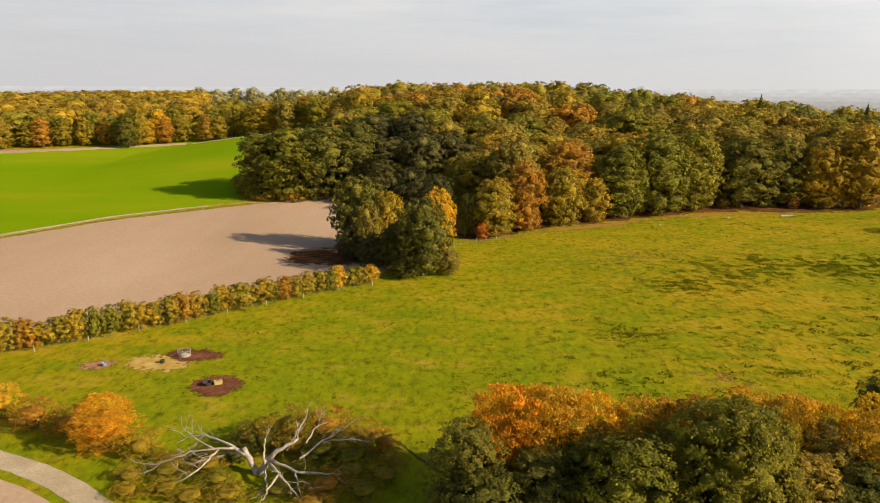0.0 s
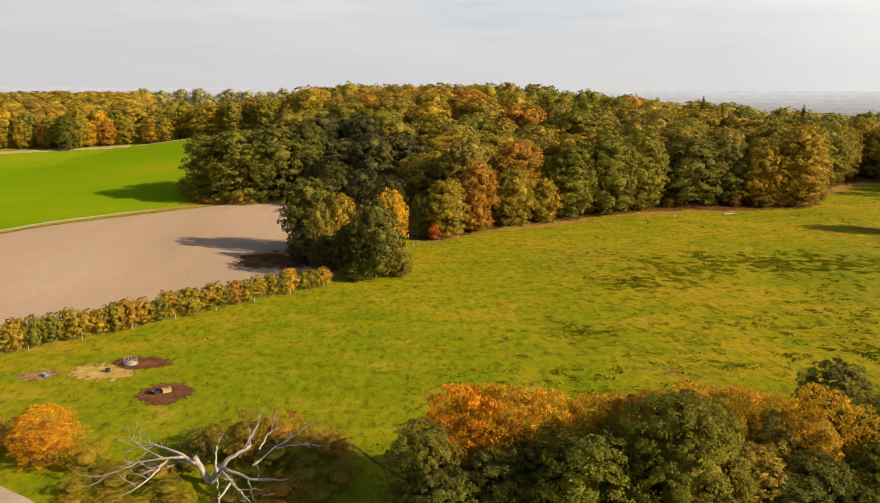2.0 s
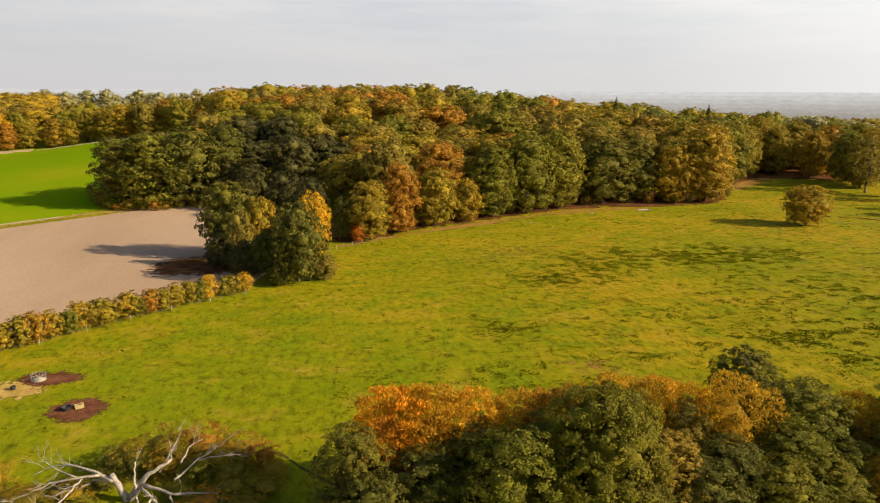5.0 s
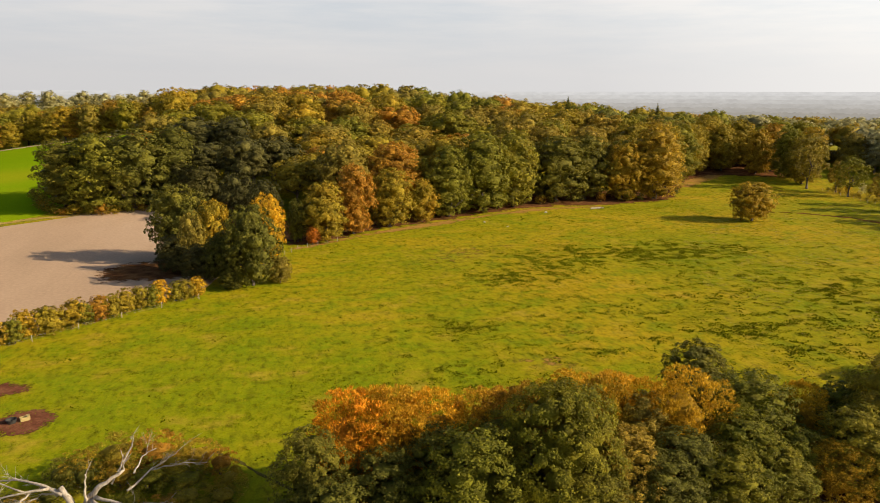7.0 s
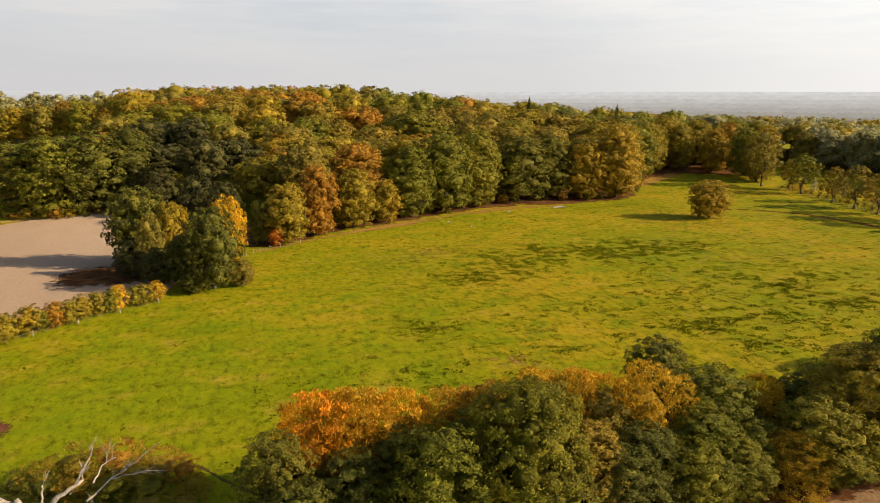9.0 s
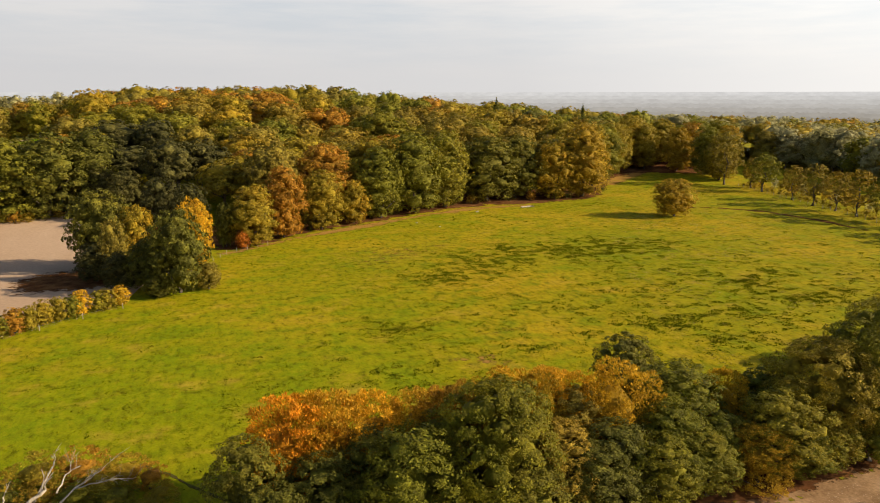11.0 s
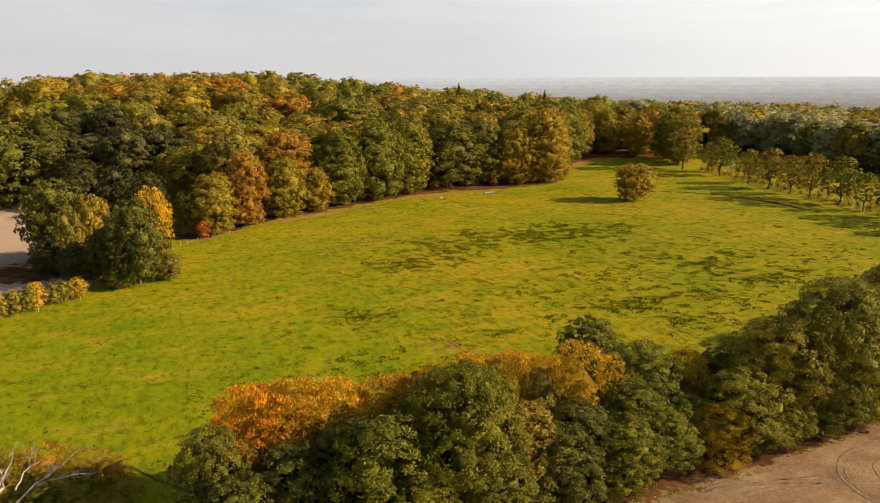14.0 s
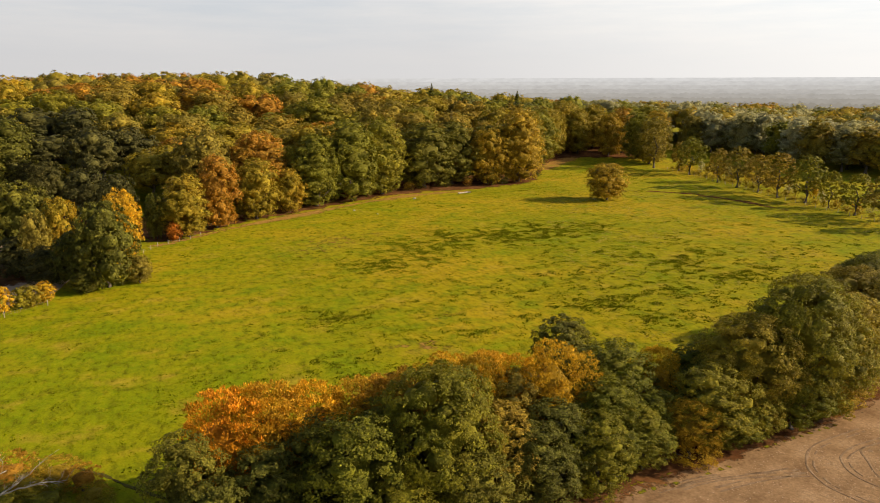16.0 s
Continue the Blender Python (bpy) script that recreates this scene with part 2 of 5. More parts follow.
def sheet(name, outline, material, lift, label, category, step=4.0, uneven=0.25, seed=1, kind="structure", edge=3.0, feather=0.0):
    """A patch of ground that follows the terrain, lift metres above it, with a rim that reaches into the ground."""
    ring = wiggle(outline, edge, uneven, seed)
    n = len(ring)
    px, py = [p[0] for p in ring], [p[1] for p in ring]
    inner = [(x, y) for x in np.arange(min(px) + step / 2, max(px), step) for y in np.arange(min(py) + step / 2, max(py), step)]
    pts = [Vector(p) for p in ring + inner]
    vs, es, fs, *_ = delaunay_2d_cdt(pts, [(k, (k + 1) % n) for k in range(n)], [], 1, 0.01)
    bm = bmesh.new()
    made = [bm.verts.new((p.x, p.y, float(height(p.x, p.y)) + lift)) for p in vs]
    for f in fs:
        try:
            bm.faces.new([made[k] for k in f])
        except ValueError:
            pass
    for v in [v for v in bm.verts if not v.link_faces]:
        bm.verts.remove(v)
    rim = [e for e in bm.edges if e.is_boundary]
    ext = bmesh.ops.extrude_edge_only(bm, edges=rim)
    for v in [g for g in ext["geom"] if isinstance(g, bmesh.types.BMVert)]:
        v.co.z -= lift + 0.1
    bmesh.ops.recalc_face_normals(bm, faces=bm.faces)
    me = bpy.data.meshes.new(name)
    bm.to_mesh(me)
    bm.free()
    me.materials.append(material)
    # how far inside the rim each corner lies, in feathers
    a = np.array(ring)
    b = np.roll(a, -1, 0)
    q = np.array([v.co[:2] for v in me.vertices])
    t = np.clip(((q[:, None] - a) * (b - a)).sum(2) / np.maximum(((b - a) ** 2).sum(1), 1e-6), 0, 1)
    gap = np.linalg.norm(a + t[..., None] * (b - a) - q[:, None], axis=2).min(1)
    me.attributes.new("inner", "FLOAT", "POINT").data.foreach_set("value", np.clip(gap / max(feather or step * 0.5, 0.05), 0, 1).astype(np.float32))
    return tagged(new(name, me), label, category, kind=kind)


sheet("tilled_field", [(-14, 158), (-40, 136), (-72, 111), (-130, 66), (-220, 90), (-126, 196), (-107, 226), (-80, 251), (-61, 264), (-41, 268), (-27, 238), (-16, 205), (-9, 180)],
      SOIL, 0.06, "pale pinkish-brown bare tilled field beside the hedge", "field", 8.0)
sheet("crop_field", [(-240, 80), (-129, 203), (-110, 234), (-91, 251), (-76, 266), (-66, 300), (-48, 340), (-42, 425), (-60, 440), (-110, 450), (-145, 463), (-202, 435), (-260, 417), (-420, 380)],
      CROP, 0.06, "bright green young crop field below the woods", "field", 8.0)
sheet("near_field", [(30, 50.0), (46, 52.6), (57, 53.0), (70, 54.0), (80, 55.0), (95, 57.0), (110, 60.5), (150, 68), (170, 20), (30, 15)],
      DARK_SOIL, 0.05, "brown bare field beside the tree belt", "field", 6.0)
sheet("corner_field", [(-60, 76.5), (-48.6, 70.6), (-41.3, 66.5), (-33, 60), (-30, 45), (-80, 45)], SOIL, 0.05, "bare pale field beside the track", "field", 6.0)
TRACK_LINE = [(-90, 88.5), (-62, 79), (-50.7, 74.3), (-44.5, 71.4), (-37.2, 66.6), (-30.7, 60), (-24, 47.5)]


# ---- trees ----
def unit(a):
    return a / np.maximum(np.linalg.norm(a, axis=-1, keepdims=True), 1e-9)


def ball():
    bm = bmesh.new()
    bmesh.ops.create_icosphere(bm, subdivisions=1, radius=1.0)
    v = np.array([p.co[:] for p in bm.verts])
    f = np.array([[p.index for p in q.verts] for q in bm.faces])
    bm.free()
    return v, f


BALL_V, BALL_F = ball()


def spread(rng, count):
    """Even directions over a ball."""
    i = np.arange(count) + 0.5
    polar = np.arccos(1 - 2 * i / count)
    turn = np.pi * (1 + 5 ** 0.5) * i + rng.uniform(0, 6.283)
    return np.stack([np.cos(turn) * np.sin(polar), np.sin(turn) * np.sin(polar), np.cos(polar)], 1)


def skirt(t):
    """The half width of a full crown at a share t of its height: broad below, a dome above."""
    low = 0.66 + 0.34 * ease(0.0, 0.40, t)
    return np.where(t < 0.42, low, np.clip(1 - ((t - 0.42) / 0.60) ** 2, 0.0, 1.0) ** 0.62)


def boughs_of(rng, radius, low, high, count, wild=0.15, size=(0.30, 0.46)):
    """The leafy boughs of a crown: centres and half sizes."""
    t = np.clip((np.arange(count) + rng.uniform(0.1, 0.9, count)) / count, 0.05, 0.97) ** 0.92
    turn = np.arange(count) * 2.39996 + rng.uniform(0, 6.283) + rng.normal(0, 0.22, count)
    b = radius * rng.uniform(*size, count)
    lean = 1 + 0.16 * np.cos(turn - rng.uniform(0, 6.283))
    r = np.maximum(radius * skirt(t) * lean * rng.uniform(1 - wild, 1.03, count) - b * 0.90, 0.0)
    c = np.stack([np.cos(turn) * r, np.sin(turn) * r, np.clip(low + (high - low) * t, low + b * 0.7, high - b * 0.84)], 1)
    h = np.stack([b, b, b * rng.uniform(0.72, 0.92, count)], 1)
    # the heart of the crown, under the boughs
    c = np.vstack([c, [[0, 0, low + (high - low) * 0.50]]])
    h = np.vstack([h, [[radius * 0.74, radius * 0.74, (high - low) * 0.44]]])
    return c, h


def clumps_of(rng, bc, bh, each, share=(0.19, 0.36), proud=(-0.35, 0.4)):
    """Leaf clumps over the boughs, where no other bough covers them: centres, radii, boughs."""
    C, R, K = [], [], []
    for k in range(len(bc)):
        n = each if k < len(bc) - 1 else each * 3
        d = unit(spread(rng, n) + rng.normal(0, 0.25, (n, 3)))
        r = bh[k, 0] * rng.uniform(*share, n) * (0.55 if k == len(bc) - 1 else 1.0)
        c = bc[k] + d * (bh[k] - r[:, None] * rng.uniform(*proud, (n, 1)))
        deep = np.linalg.norm((c[:, None] - bc[None]) / bh[None], axis=2)
        deep[:, k] = 9
        keep = (deep.min(1) > 0.90) & (d[:, 2] > -0.75)
        C.append(c[keep])
        R.append(r[keep])
        K.append(np.full(keep.sum(), k))
    return np.vstack(C), np.concatenate(R), np.concatenate(K)


def leafy(rng, bc, bh, c, r, k, leaves, size, loose=0.35, plume=False, core=0.66, flat=0.78, cover=0.30):
    """Leaf sprays over the clumps and over the boughs between them, round leafy hearts."""
    n1 = int(leaves * 2.2 * (1 - cover))
    pick = rng.choice(len(r), n1, p=r ** 2 / (r ** 2).sum())
    out = unit((c - bc[k]) / bh[k])
    d1 = unit(rng.normal(0, 1, (n1, 3)) + out[pick] * 0.8 + [0, 0, 0.3])
    p1 = c[pick] + d1 * (r[pick] * rng.uniform(0.55, 1.15, n1))[:, None] * [1, 1, flat]
    n2 = int(leaves * 2.2 * cover)
    area = bh[:, 0] * bh[:, 2]
    own = rng.choice(len(bc), n2, p=area / area.sum())
    d2 = unit(rng.normal(0, 1, (n2, 3)))
    p2 = bc[own] + d2 * bh[own] * rng.uniform(0.76, 0.94, n2)[:, None]
    p, d, o = np.vstack([p1, p2]), np.vstack([d1, d2]), np.vstack([out[pick], unit(d2 / bh[own])])
    rel = np.linalg.norm((p[:, None] - bc[None]) / bh[None], axis=2)
    order = rng.permutation(np.flatnonzero((rel.min(1) > 0.73) & (d[:, 2] > -0.8)))[:leaves]
    p, d, o = p[order], d[order], o[order]
    dome = unit((p - bc[-1]) / bh[-1] ** 2)
    n = unit(d * 0.42 + o * 0.32 + dome * 0.42 + [0, 0, 0.15] + rng.normal(0, loose, d.shape))
    if plume:
        # shoots that rise and point outwards
        t = unit(d * 0.45 + o * 0.3 + [0, 0, 0.75] + rng.normal(0, 0.45, d.shape))
        n = unit(n - t * (n * t).sum(1, keepdims=True))
        wide, long = 0.30, 0.70
    else:
        t = unit(np.cross(n, rng.normal(0, 1, n.shape)))
        wide, long = 0.50, 0.58
    b = np.cross(n, t)
    s = (size * rng.uniform(0.55, 1.4, len(p)))[:, None]
    v = np.stack([p - t * s * 0.5 - b * s * wide, p - t * s * 0.4 + b * s * wide - n * s * 0.08, p + t * s * long - n * s * 0.14], 1).reshape(-1, 3)
    f = np.arange(len(v)).reshape(-1, 3)
    if core:
        if plume:
            bc, bh = bc[-1:], bh[-1:]
        cv = (BALL_V[None] * (bh * core)[:, None] * rng.uniform(0.82, 1.08, (len(bc), len(BALL_V), 1)) + bc[:, None]).reshape(-1, 3)
        cf = (BALL_F[None] + (np.arange(len(bc)) * len(BALL_V))[:, None, None]).reshape(-1, 3) + len(v)
        v, f = np.vstack([v, cv]), np.vstack([f, cf])
    return v, f


def tube(bm, points, radii, sides=7):
    """A tapered limb along points."""
    rings = []
    for k, (p, r) in enumerate(zip(points, radii)):
        p = Vector(p)
        way = (Vector(points[min(k + 1, len(points) - 1)]) - Vector(points[max(k - 1, 0)])).normalized()
        a = way.orthogonal().normalized()
        b = way.cross(a)
        rings.append([bm.verts.new(p + (a * math.cos(s * math.tau / sides) + b * math.sin(s * math.tau / sides)) * r) for s in range(sides)])
    for u, w in zip(rings, rings[1:]):
        # start at the nearest corner, so that the skin does not twist
        shift = min(range(sides), key=lambda s: (u[0].co - w[s].co).length)
        for s in range(sides):
            bm.faces.new((u[s], u[(s + 1) % sides], w[(s + 1 + shift) % sides], w[(s + shift) % sides]))
    bm.faces.new(rings[-1])
    bm.faces.new(rings[0][::-1])


def part(name, bm, material, parent, label=""):
    """One mesh object under a thing or a part, from a bmesh or a mesh."""
    me = bm
    if isinstance(bm, bmesh.types.BMesh):
        me = bpy.data.meshes.new(name)
        bm.to_mesh(me)
        bm.free()
    if material and not me.materials:
        me.materials.append(material)
    ob = new(name, me)
    ob.parent = parent
    return tagged(ob, label)


TRUNKS, CROWNS = {}, {}


def trunk_mesh(form, seed, tall, clear, radius):
    if form not in TRUNKS:
        rnd = random.Random(seed)
        bm = bmesh.new()
        pts = [(rnd.uniform(-0.2, 0.2) * k, rnd.uniform(-0.2, 0.2) * k, tall * z) for k, z in enumerate((0, 0.03, 0.2, 0.4, 0.62))]
        pts[0] = (0, 0, -0.3)
        w = tall * 0.019
        tube(bm, pts, (w * 1.6, w * 1.15, w, w * 0.75, w * 0.35), 9)
        for k in range(6):
            a, z = k * 2.4 + rnd.random(), rnd.uniform(clear * 0.9, tall * 0.5)
            out = radius * rnd.uniform(0.45, 0.7)
            tube(bm, [(0, 0, z), (math.cos(a) * out * 0.5, math.sin(a) * out * 0.5, z + out * 0.35), (math.cos(a) * out, math.sin(a) * out, z + out * 0.9)], (w * 0.5, w * 0.35, w * 0.12), 6)
        for f in bm.faces:
            f.smooth = True
        me = bpy.data.meshes.new("trunk")
        bm.to_mesh(me)
        bm.free()
        me.materials.append(BARK)
        TRUNKS[form] = me
    return TRUNKS[form]


# form: radius, height, clear trunk, boughs, clumps a bough, leaf sprays, spray size, unevenness, bough sizes
FORMS = {
    "wood": (9.0, 26.0, 0.8, 22, 24, 7600, 0.54, 0.13, (0.34, 0.52)),
    "inner": (9.0, 26.0, 3.5, 16, 18, 1900, 0.84, 0.12, (0.36, 0.54)),
    "canopy": (9.0, 26.0, 11.0, 14, 24, 3100, 0.66, 0.10, (0.40, 0.58)),
    "field": (7.5, 16.0, 0.8, 24, 24, 6400, 0.44, 0.16, (0.28, 0.46)),
    "slim": (4.5, 13.0, 2.8, 15, 12, 2600, 0.44, 0.30, (0.26, 0.44)),
    "belt": (5.0, 14.0, 0.0, 26, 26, 14500, 0.21, 0.20, (0.28, 0.46)),
    "raised": (5.0, 14.0, 1.8, 24, 26, 14500, 0.21, 0.22, (0.28, 0.46)),
    "plume": (5.0, 14.0, 0.0, 26, 26, 14500, 0.23, 0.22, (0.26, 0.44)),
    "great": (8.0, 17.0, 1.9, 40, 30, 29000, 0.22, 0.26, (0.20, 0.38)),
    "hedge": (2.5, 5.0, 0.0, 12, 12, 1500, 0.24, 0.24, (0.34, 0.52)),
    "bush": (2.5, 5.0, 0.0, 11, 12, 1300, 0.25, 0.24, (0.32, 0.50)),
    "thicket": (2.5, 5.0, 0.0, 13, 16, 3200, 0.16, 0.26, (0.28, 0.48)),
}


def crown_mesh(form, variant, colour):
    key = (form, variant, colour)
    if key not in CROWNS:
        radius, tall, clear, boughs, clumps, leaves, size, wild, big = FORMS[form]
        rng = np.random.default_rng(variant * 7 + len(form))
        bc, bh = boughs_of(rng, radius, clear, tall, boughs, wild, big)
        c, r, k = clumps_of(rng, bc, bh, clumps, (0.20, 0.40) if form in ("belt", "raised", "great") else (0.20, 0.37), (0.25, 0.8) if form in ("canopy", "inner") else (-0.3, 0.4))
        v, f = leafy(rng, bc, bh, c, r, k, leaves, size, 0.45 if form in ("slim", "bush", "thicket", "field") else 0.34, form in ("plume", "bush", "thicket"), {"slim": 0.0, "bush": 0.6, "thicket": 0.7, "plume": 0.78, "hedge": 0.6, "belt": 0.56, "raised": 0.56, "great": 0.56}.get(form, 0.66), cover={"belt": 0.16, "raised": 0.16, "great": 0.16, "plume": 0.45}.get(form, 0.30))
        CROWNS[key] = tri_mesh("crown", v, f, [LEAF[colour]])
    return CROWNS[key]


def tree(name, form, variant, colour, x, y, tall, radius, label, category="tree", group="", turn=None):
    """A trunk with limbs and a leafy crown, on the ground at x, y."""
    base_radius, base_tall, clear, *_ = FORMS[form]
    ob = new(name)
    ob.empty_display_size = 0.5
    part("trunk", trunk_mesh(form, 5, base_tall, clear, base_radius), None, ob)
    part("crown", crown_mesh(form, variant, colour), None, ob)
    s = radius / base_radius
    ob.matrix_basis = pose(x, y, float(height(x, y)), 0, 0, turn if turn is not None else (x * 37 + y * 71) % 360) @ Matrix.Diagonal((s, s, tall / base_tall, 1))
    return tagged(ob, label, category, group)


# pale stands in for haze, deep for shade, both put into leaf colour
COLOUR_WORDS = {"green": "green", "dark": "dark green", "fresh": "fresh green", "moss": "moss-green", "amber": "yellowing green", "copper": "copper-coloured", "olive": "olive-green", "golden": "golden yellow", "orange": "bright orange", "rust": "rusty brown", "pale": "haze-paled", "red": "dark red", "deep": "shade-darkened green"}

EDGE_TREES = [
    (-70, 275, 24, 9.5, "dark"), (-58, 270, 26, 10.5, "green"), (-46, 270, 27.5, 11.5, "dark"), (-34, 278, 27, 10, "dark"),
    (16, 203, 17, 7.3, "olive"), (25, 212, 21, 7.0, "rust"), (38, 221, 18.5, 8.0, "amber"), (50, 228, 14, 5.6, "amber"), (43, 240, 25, 9.5, "rust"),
    (61, 236, 24, 8.2, "green"), (76, 244, 27.5, 10.3, "green"), (90, 250, 28, 9.4, "green"), (111, 258, 25, 10.5, "dark"),
    (125, 262, 25, 9.0, "dark"), (139, 258, 22.5, 9.2, "amber"), (154, 258, 29, 9.8, "olive")]
EDGE_TREES_2 = [
    (176, 286, 27, 10, "olive"), (196, 309, 26.5, 11, "green"), (214, 324, 25, 10, "olive"), (232, 340, 25, 11, "olive"), (257, 346, 25, 11, "olive"), (262, 325, 25, 11, "rust"), (246, 283, 22, 9, "olive"), (254, 303, 24, 10, "green"), (240, 352, 27, 11, "olive"), (278, 340, 24, 11, "green"), (247, 318, 23, 8.5, "olive"), (250, 292, 22, 8, "green"), (236, 331, 24, 9, "olive"), (206, 318, 26, 9, "olive"), (292, 332, 22, 10, "olive"), (300, 352, 23, 10, "green"), (306, 318, 20, 9, "moss")]
# deep trees carry shade in their leaf colour
GROUP_TREES = [
    (-22, 186, 18.8, 8.4, "dark"), (-4, 158, 17.8, 6.9, "dark"), (0, 182, 16.8, 5.0, "golden"), (-13, 182, 15.4, 4.8, "amber"), (8, 203, 12.5, 3.2, "dark"),
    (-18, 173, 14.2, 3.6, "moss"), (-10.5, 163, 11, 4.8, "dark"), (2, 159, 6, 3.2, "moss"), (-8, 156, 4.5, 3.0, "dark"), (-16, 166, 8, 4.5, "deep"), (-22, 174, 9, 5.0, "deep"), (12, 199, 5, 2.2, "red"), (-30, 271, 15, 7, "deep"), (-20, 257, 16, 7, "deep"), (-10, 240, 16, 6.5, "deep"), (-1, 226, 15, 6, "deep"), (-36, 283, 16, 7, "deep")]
for k, (x, y, h, r, c) in enumerate(EDGE_TREES + EDGE_TREES_2):
    tree("tree", "wood", k % 4, c, x, y, h, r * (1.2 if h > 23.5 and k < len(EDGE_TREES) else 0.95), "tall %s broadleaf tree at the wood's edge" % COLOUR_WORDS[c], group="trees of the wood")
for k, (x, y, h, r, c) in enumerate(GROUP_TREES):
    tree("tree", "field", k % 3, c, x, y, h, r, "%s broadleaf tree in the clump beside the field" % COLOUR_WORDS[c], group="trees of the clump")
tree("tree", "field", 1, "olive", 159, 204, 12.9, 7.8, "lone round olive-green tree standing in the meadow")


def inside(poly, x, y):
    hit = False
    for (ax, ay), (bx, by) in zip(poly, poly[1:] + poly[:1]):
        if (ay > y) != (by > y) and x < (bx - ax) * (y - ay) / (by - ay) + ax:
            hit = not hit
    return hit


WOOD = [(-48, 335), (-66, 300), (-73, 284), (-52, 278), (-38, 284), (-28, 284), (-14, 272), (0, 248), (12, 224), (30, 226), (50, 238), (76, 254), (107, 268), (150, 268), (168, 276),
        (190, 312), (228, 345), (262, 352), (300, 420), (300, 560), (150, 650), (-40, 650), (-55, 520), (-40, 440)]
LEFT_WOOD = [(-430, 390), (-260, 424), (-202, 442), (-145, 470), (-119, 454), (-88, 446), (-40, 440), (-55, 520), (-40, 650), (-150, 760), (-480, 760), (-540, 560)]
RIGHT_WOOD = [(296, 372), (318, 344), (308, 290), (296, 240), (300, 190), (330, 150), (450, 110), (760, 300), (640, 640), (300, 660), (300, 420)]


def wood_spots(poly, spacing, seed, pull=0.36):
    rnd = random.Random(seed)
    spots = []
    row = 0
    y = min(p[1] for p in poly)
    while y < max(p[1] for p in poly):
        x = min(p[0] for p in poly) + (row % 2) * spacing / 2
        while x < max(p[0] for p in poly):
            px, py = x + rnd.uniform(-pull, pull) * spacing, y + rnd.uniform(-pull, pull) * spacing
            if inside(poly, px, py) and all(math.dist((px, py), e[:2]) > 6.5 for e in EDGE_TREES + EDGE_TREES_2):
                spots.append((px, py))
            x += spacing
        y += spacing * 0.87
        row += 1
    spots = [q for q in spots if -33 < math.degrees(math.atan2(q[0], q[1])) < 61 and math.hypot(*q) < 720]
    return sorted(spots, key=lambda q: math.hypot(*q))


def far_crowns():
    """Ten plain crowns for far woods: the part above the canopy."""
    made = []
    for k in range(10):
        rng = np.random.default_rng(100 + k)
        bc, bh = boughs_of(rng, 11.5, 9.0, 23.0, 9, 0.08, (0.42, 0.60))
        c, r, own = clumps_of(rng, bc, bh, 16, (0.20, 0.34), (0.3, 0.85))
        made.append(leafy(rng, bc, bh, c, r, own, 700, 0.95, 0.18, core=0.80, flat=0.7))
    return made


FAR = far_crowns()


def family(weights, x, y, rnd):
    """The leaf colour at a place: kinds that stand together, with strays."""
    u = 0.5 + 0.95 * noise.noise(Vector((x * 0.017, y * 0.017, 9.0))) + rnd.uniform(-0.30, 0.30) + 0.010 * float(height(x, y)) - 0.06
    u = min(max(u, 0.0), 0.999) * sum(weights.values())
    for name, w in weights.items():
        u -= w
        if u < 0:
            return name
    return name


def woodland(name, spots, weights, seed, label, tall=(19, 27)):
    """Many far trees of a wood in one mesh."""
    rnd = random.Random(seed)
    names = list(weights)
    V, F, S, base = [], [], [], 0
    for x, y in spots:
        v, f = FAR[rnd.randrange(10)]
        a, s, h = rnd.uniform(0, 6.28), rnd.uniform(0.85, 1.25), rnd.uniform(*tall) / 23.0
        w = np.stack([(v[:, 0] * math.cos(a) - v[:, 1] * math.sin(a)) * s + x, (v[:, 0] * math.sin(a) + v[:, 1] * math.cos(a)) * s + y, v[:, 2] * h + float(height(x, y))], 1)
        V.append(w)
        F.append(f + base)
        S.append(np.full(len(f), names.index(family(weights, x, y, rnd))))
        base += len(v)
    me = tri_mesh(name, np.vstack(V), np.vstack(F), [LEAF[n] for n in names], np.concatenate(S))
    return tagged(new(name, me), label, "woodland", kind="stuff")


MIXED = {"dark": 1.0, "green": 4.2, "moss": 3.4, "rust": 1.6, "olive": 3.6}
WARM = {"green": 3.6, "moss": 3.4, "olive": 3.2, "rust": 2.0}
spots = [q for q in wood_spots(WOOD, 17.4, 3) if q[1] < 525]
rnd = random.Random(8)
for k, (x, y) in enumerate(spots[:120]):
    c = family(MIXED, x, y, rnd)
    # shade of the recess put into the leaf colour
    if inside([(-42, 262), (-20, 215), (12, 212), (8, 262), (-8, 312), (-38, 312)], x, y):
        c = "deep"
    tree("tree", "canopy", k % 4, c, x, y, rnd.uniform(19.5, 27), rnd.uniform(9.6, 13.0), "tall %s broadleaf tree in the wood" % COLOUR_WORDS[c], group="trees of the wood")
woodland("hill_woodland", spots[120:], MIXED, 11, "rolling canopy of green and brown autumn trees on the rise")
left = [q for q in wood_spots(LEFT_WOOD, 16.0, 5) if q[1] < (690 if q[0] < -0.33 * q[1] else 525)]
for k, (x, y) in enumerate(left[:34]):
    c = rnd.choices(["golden", "olive", "rust", "moss", "green"], [0.3, 3, 1.5, 3, 3.5])[0]
    tree("tree", "inner", k % 4, c, x, y, rnd.uniform(17, 21), rnd.uniform(7, 9), "%s autumn tree at the field's far edge" % COLOUR_WORDS[c], group="trees of the far wood")
front = random.Random(17)
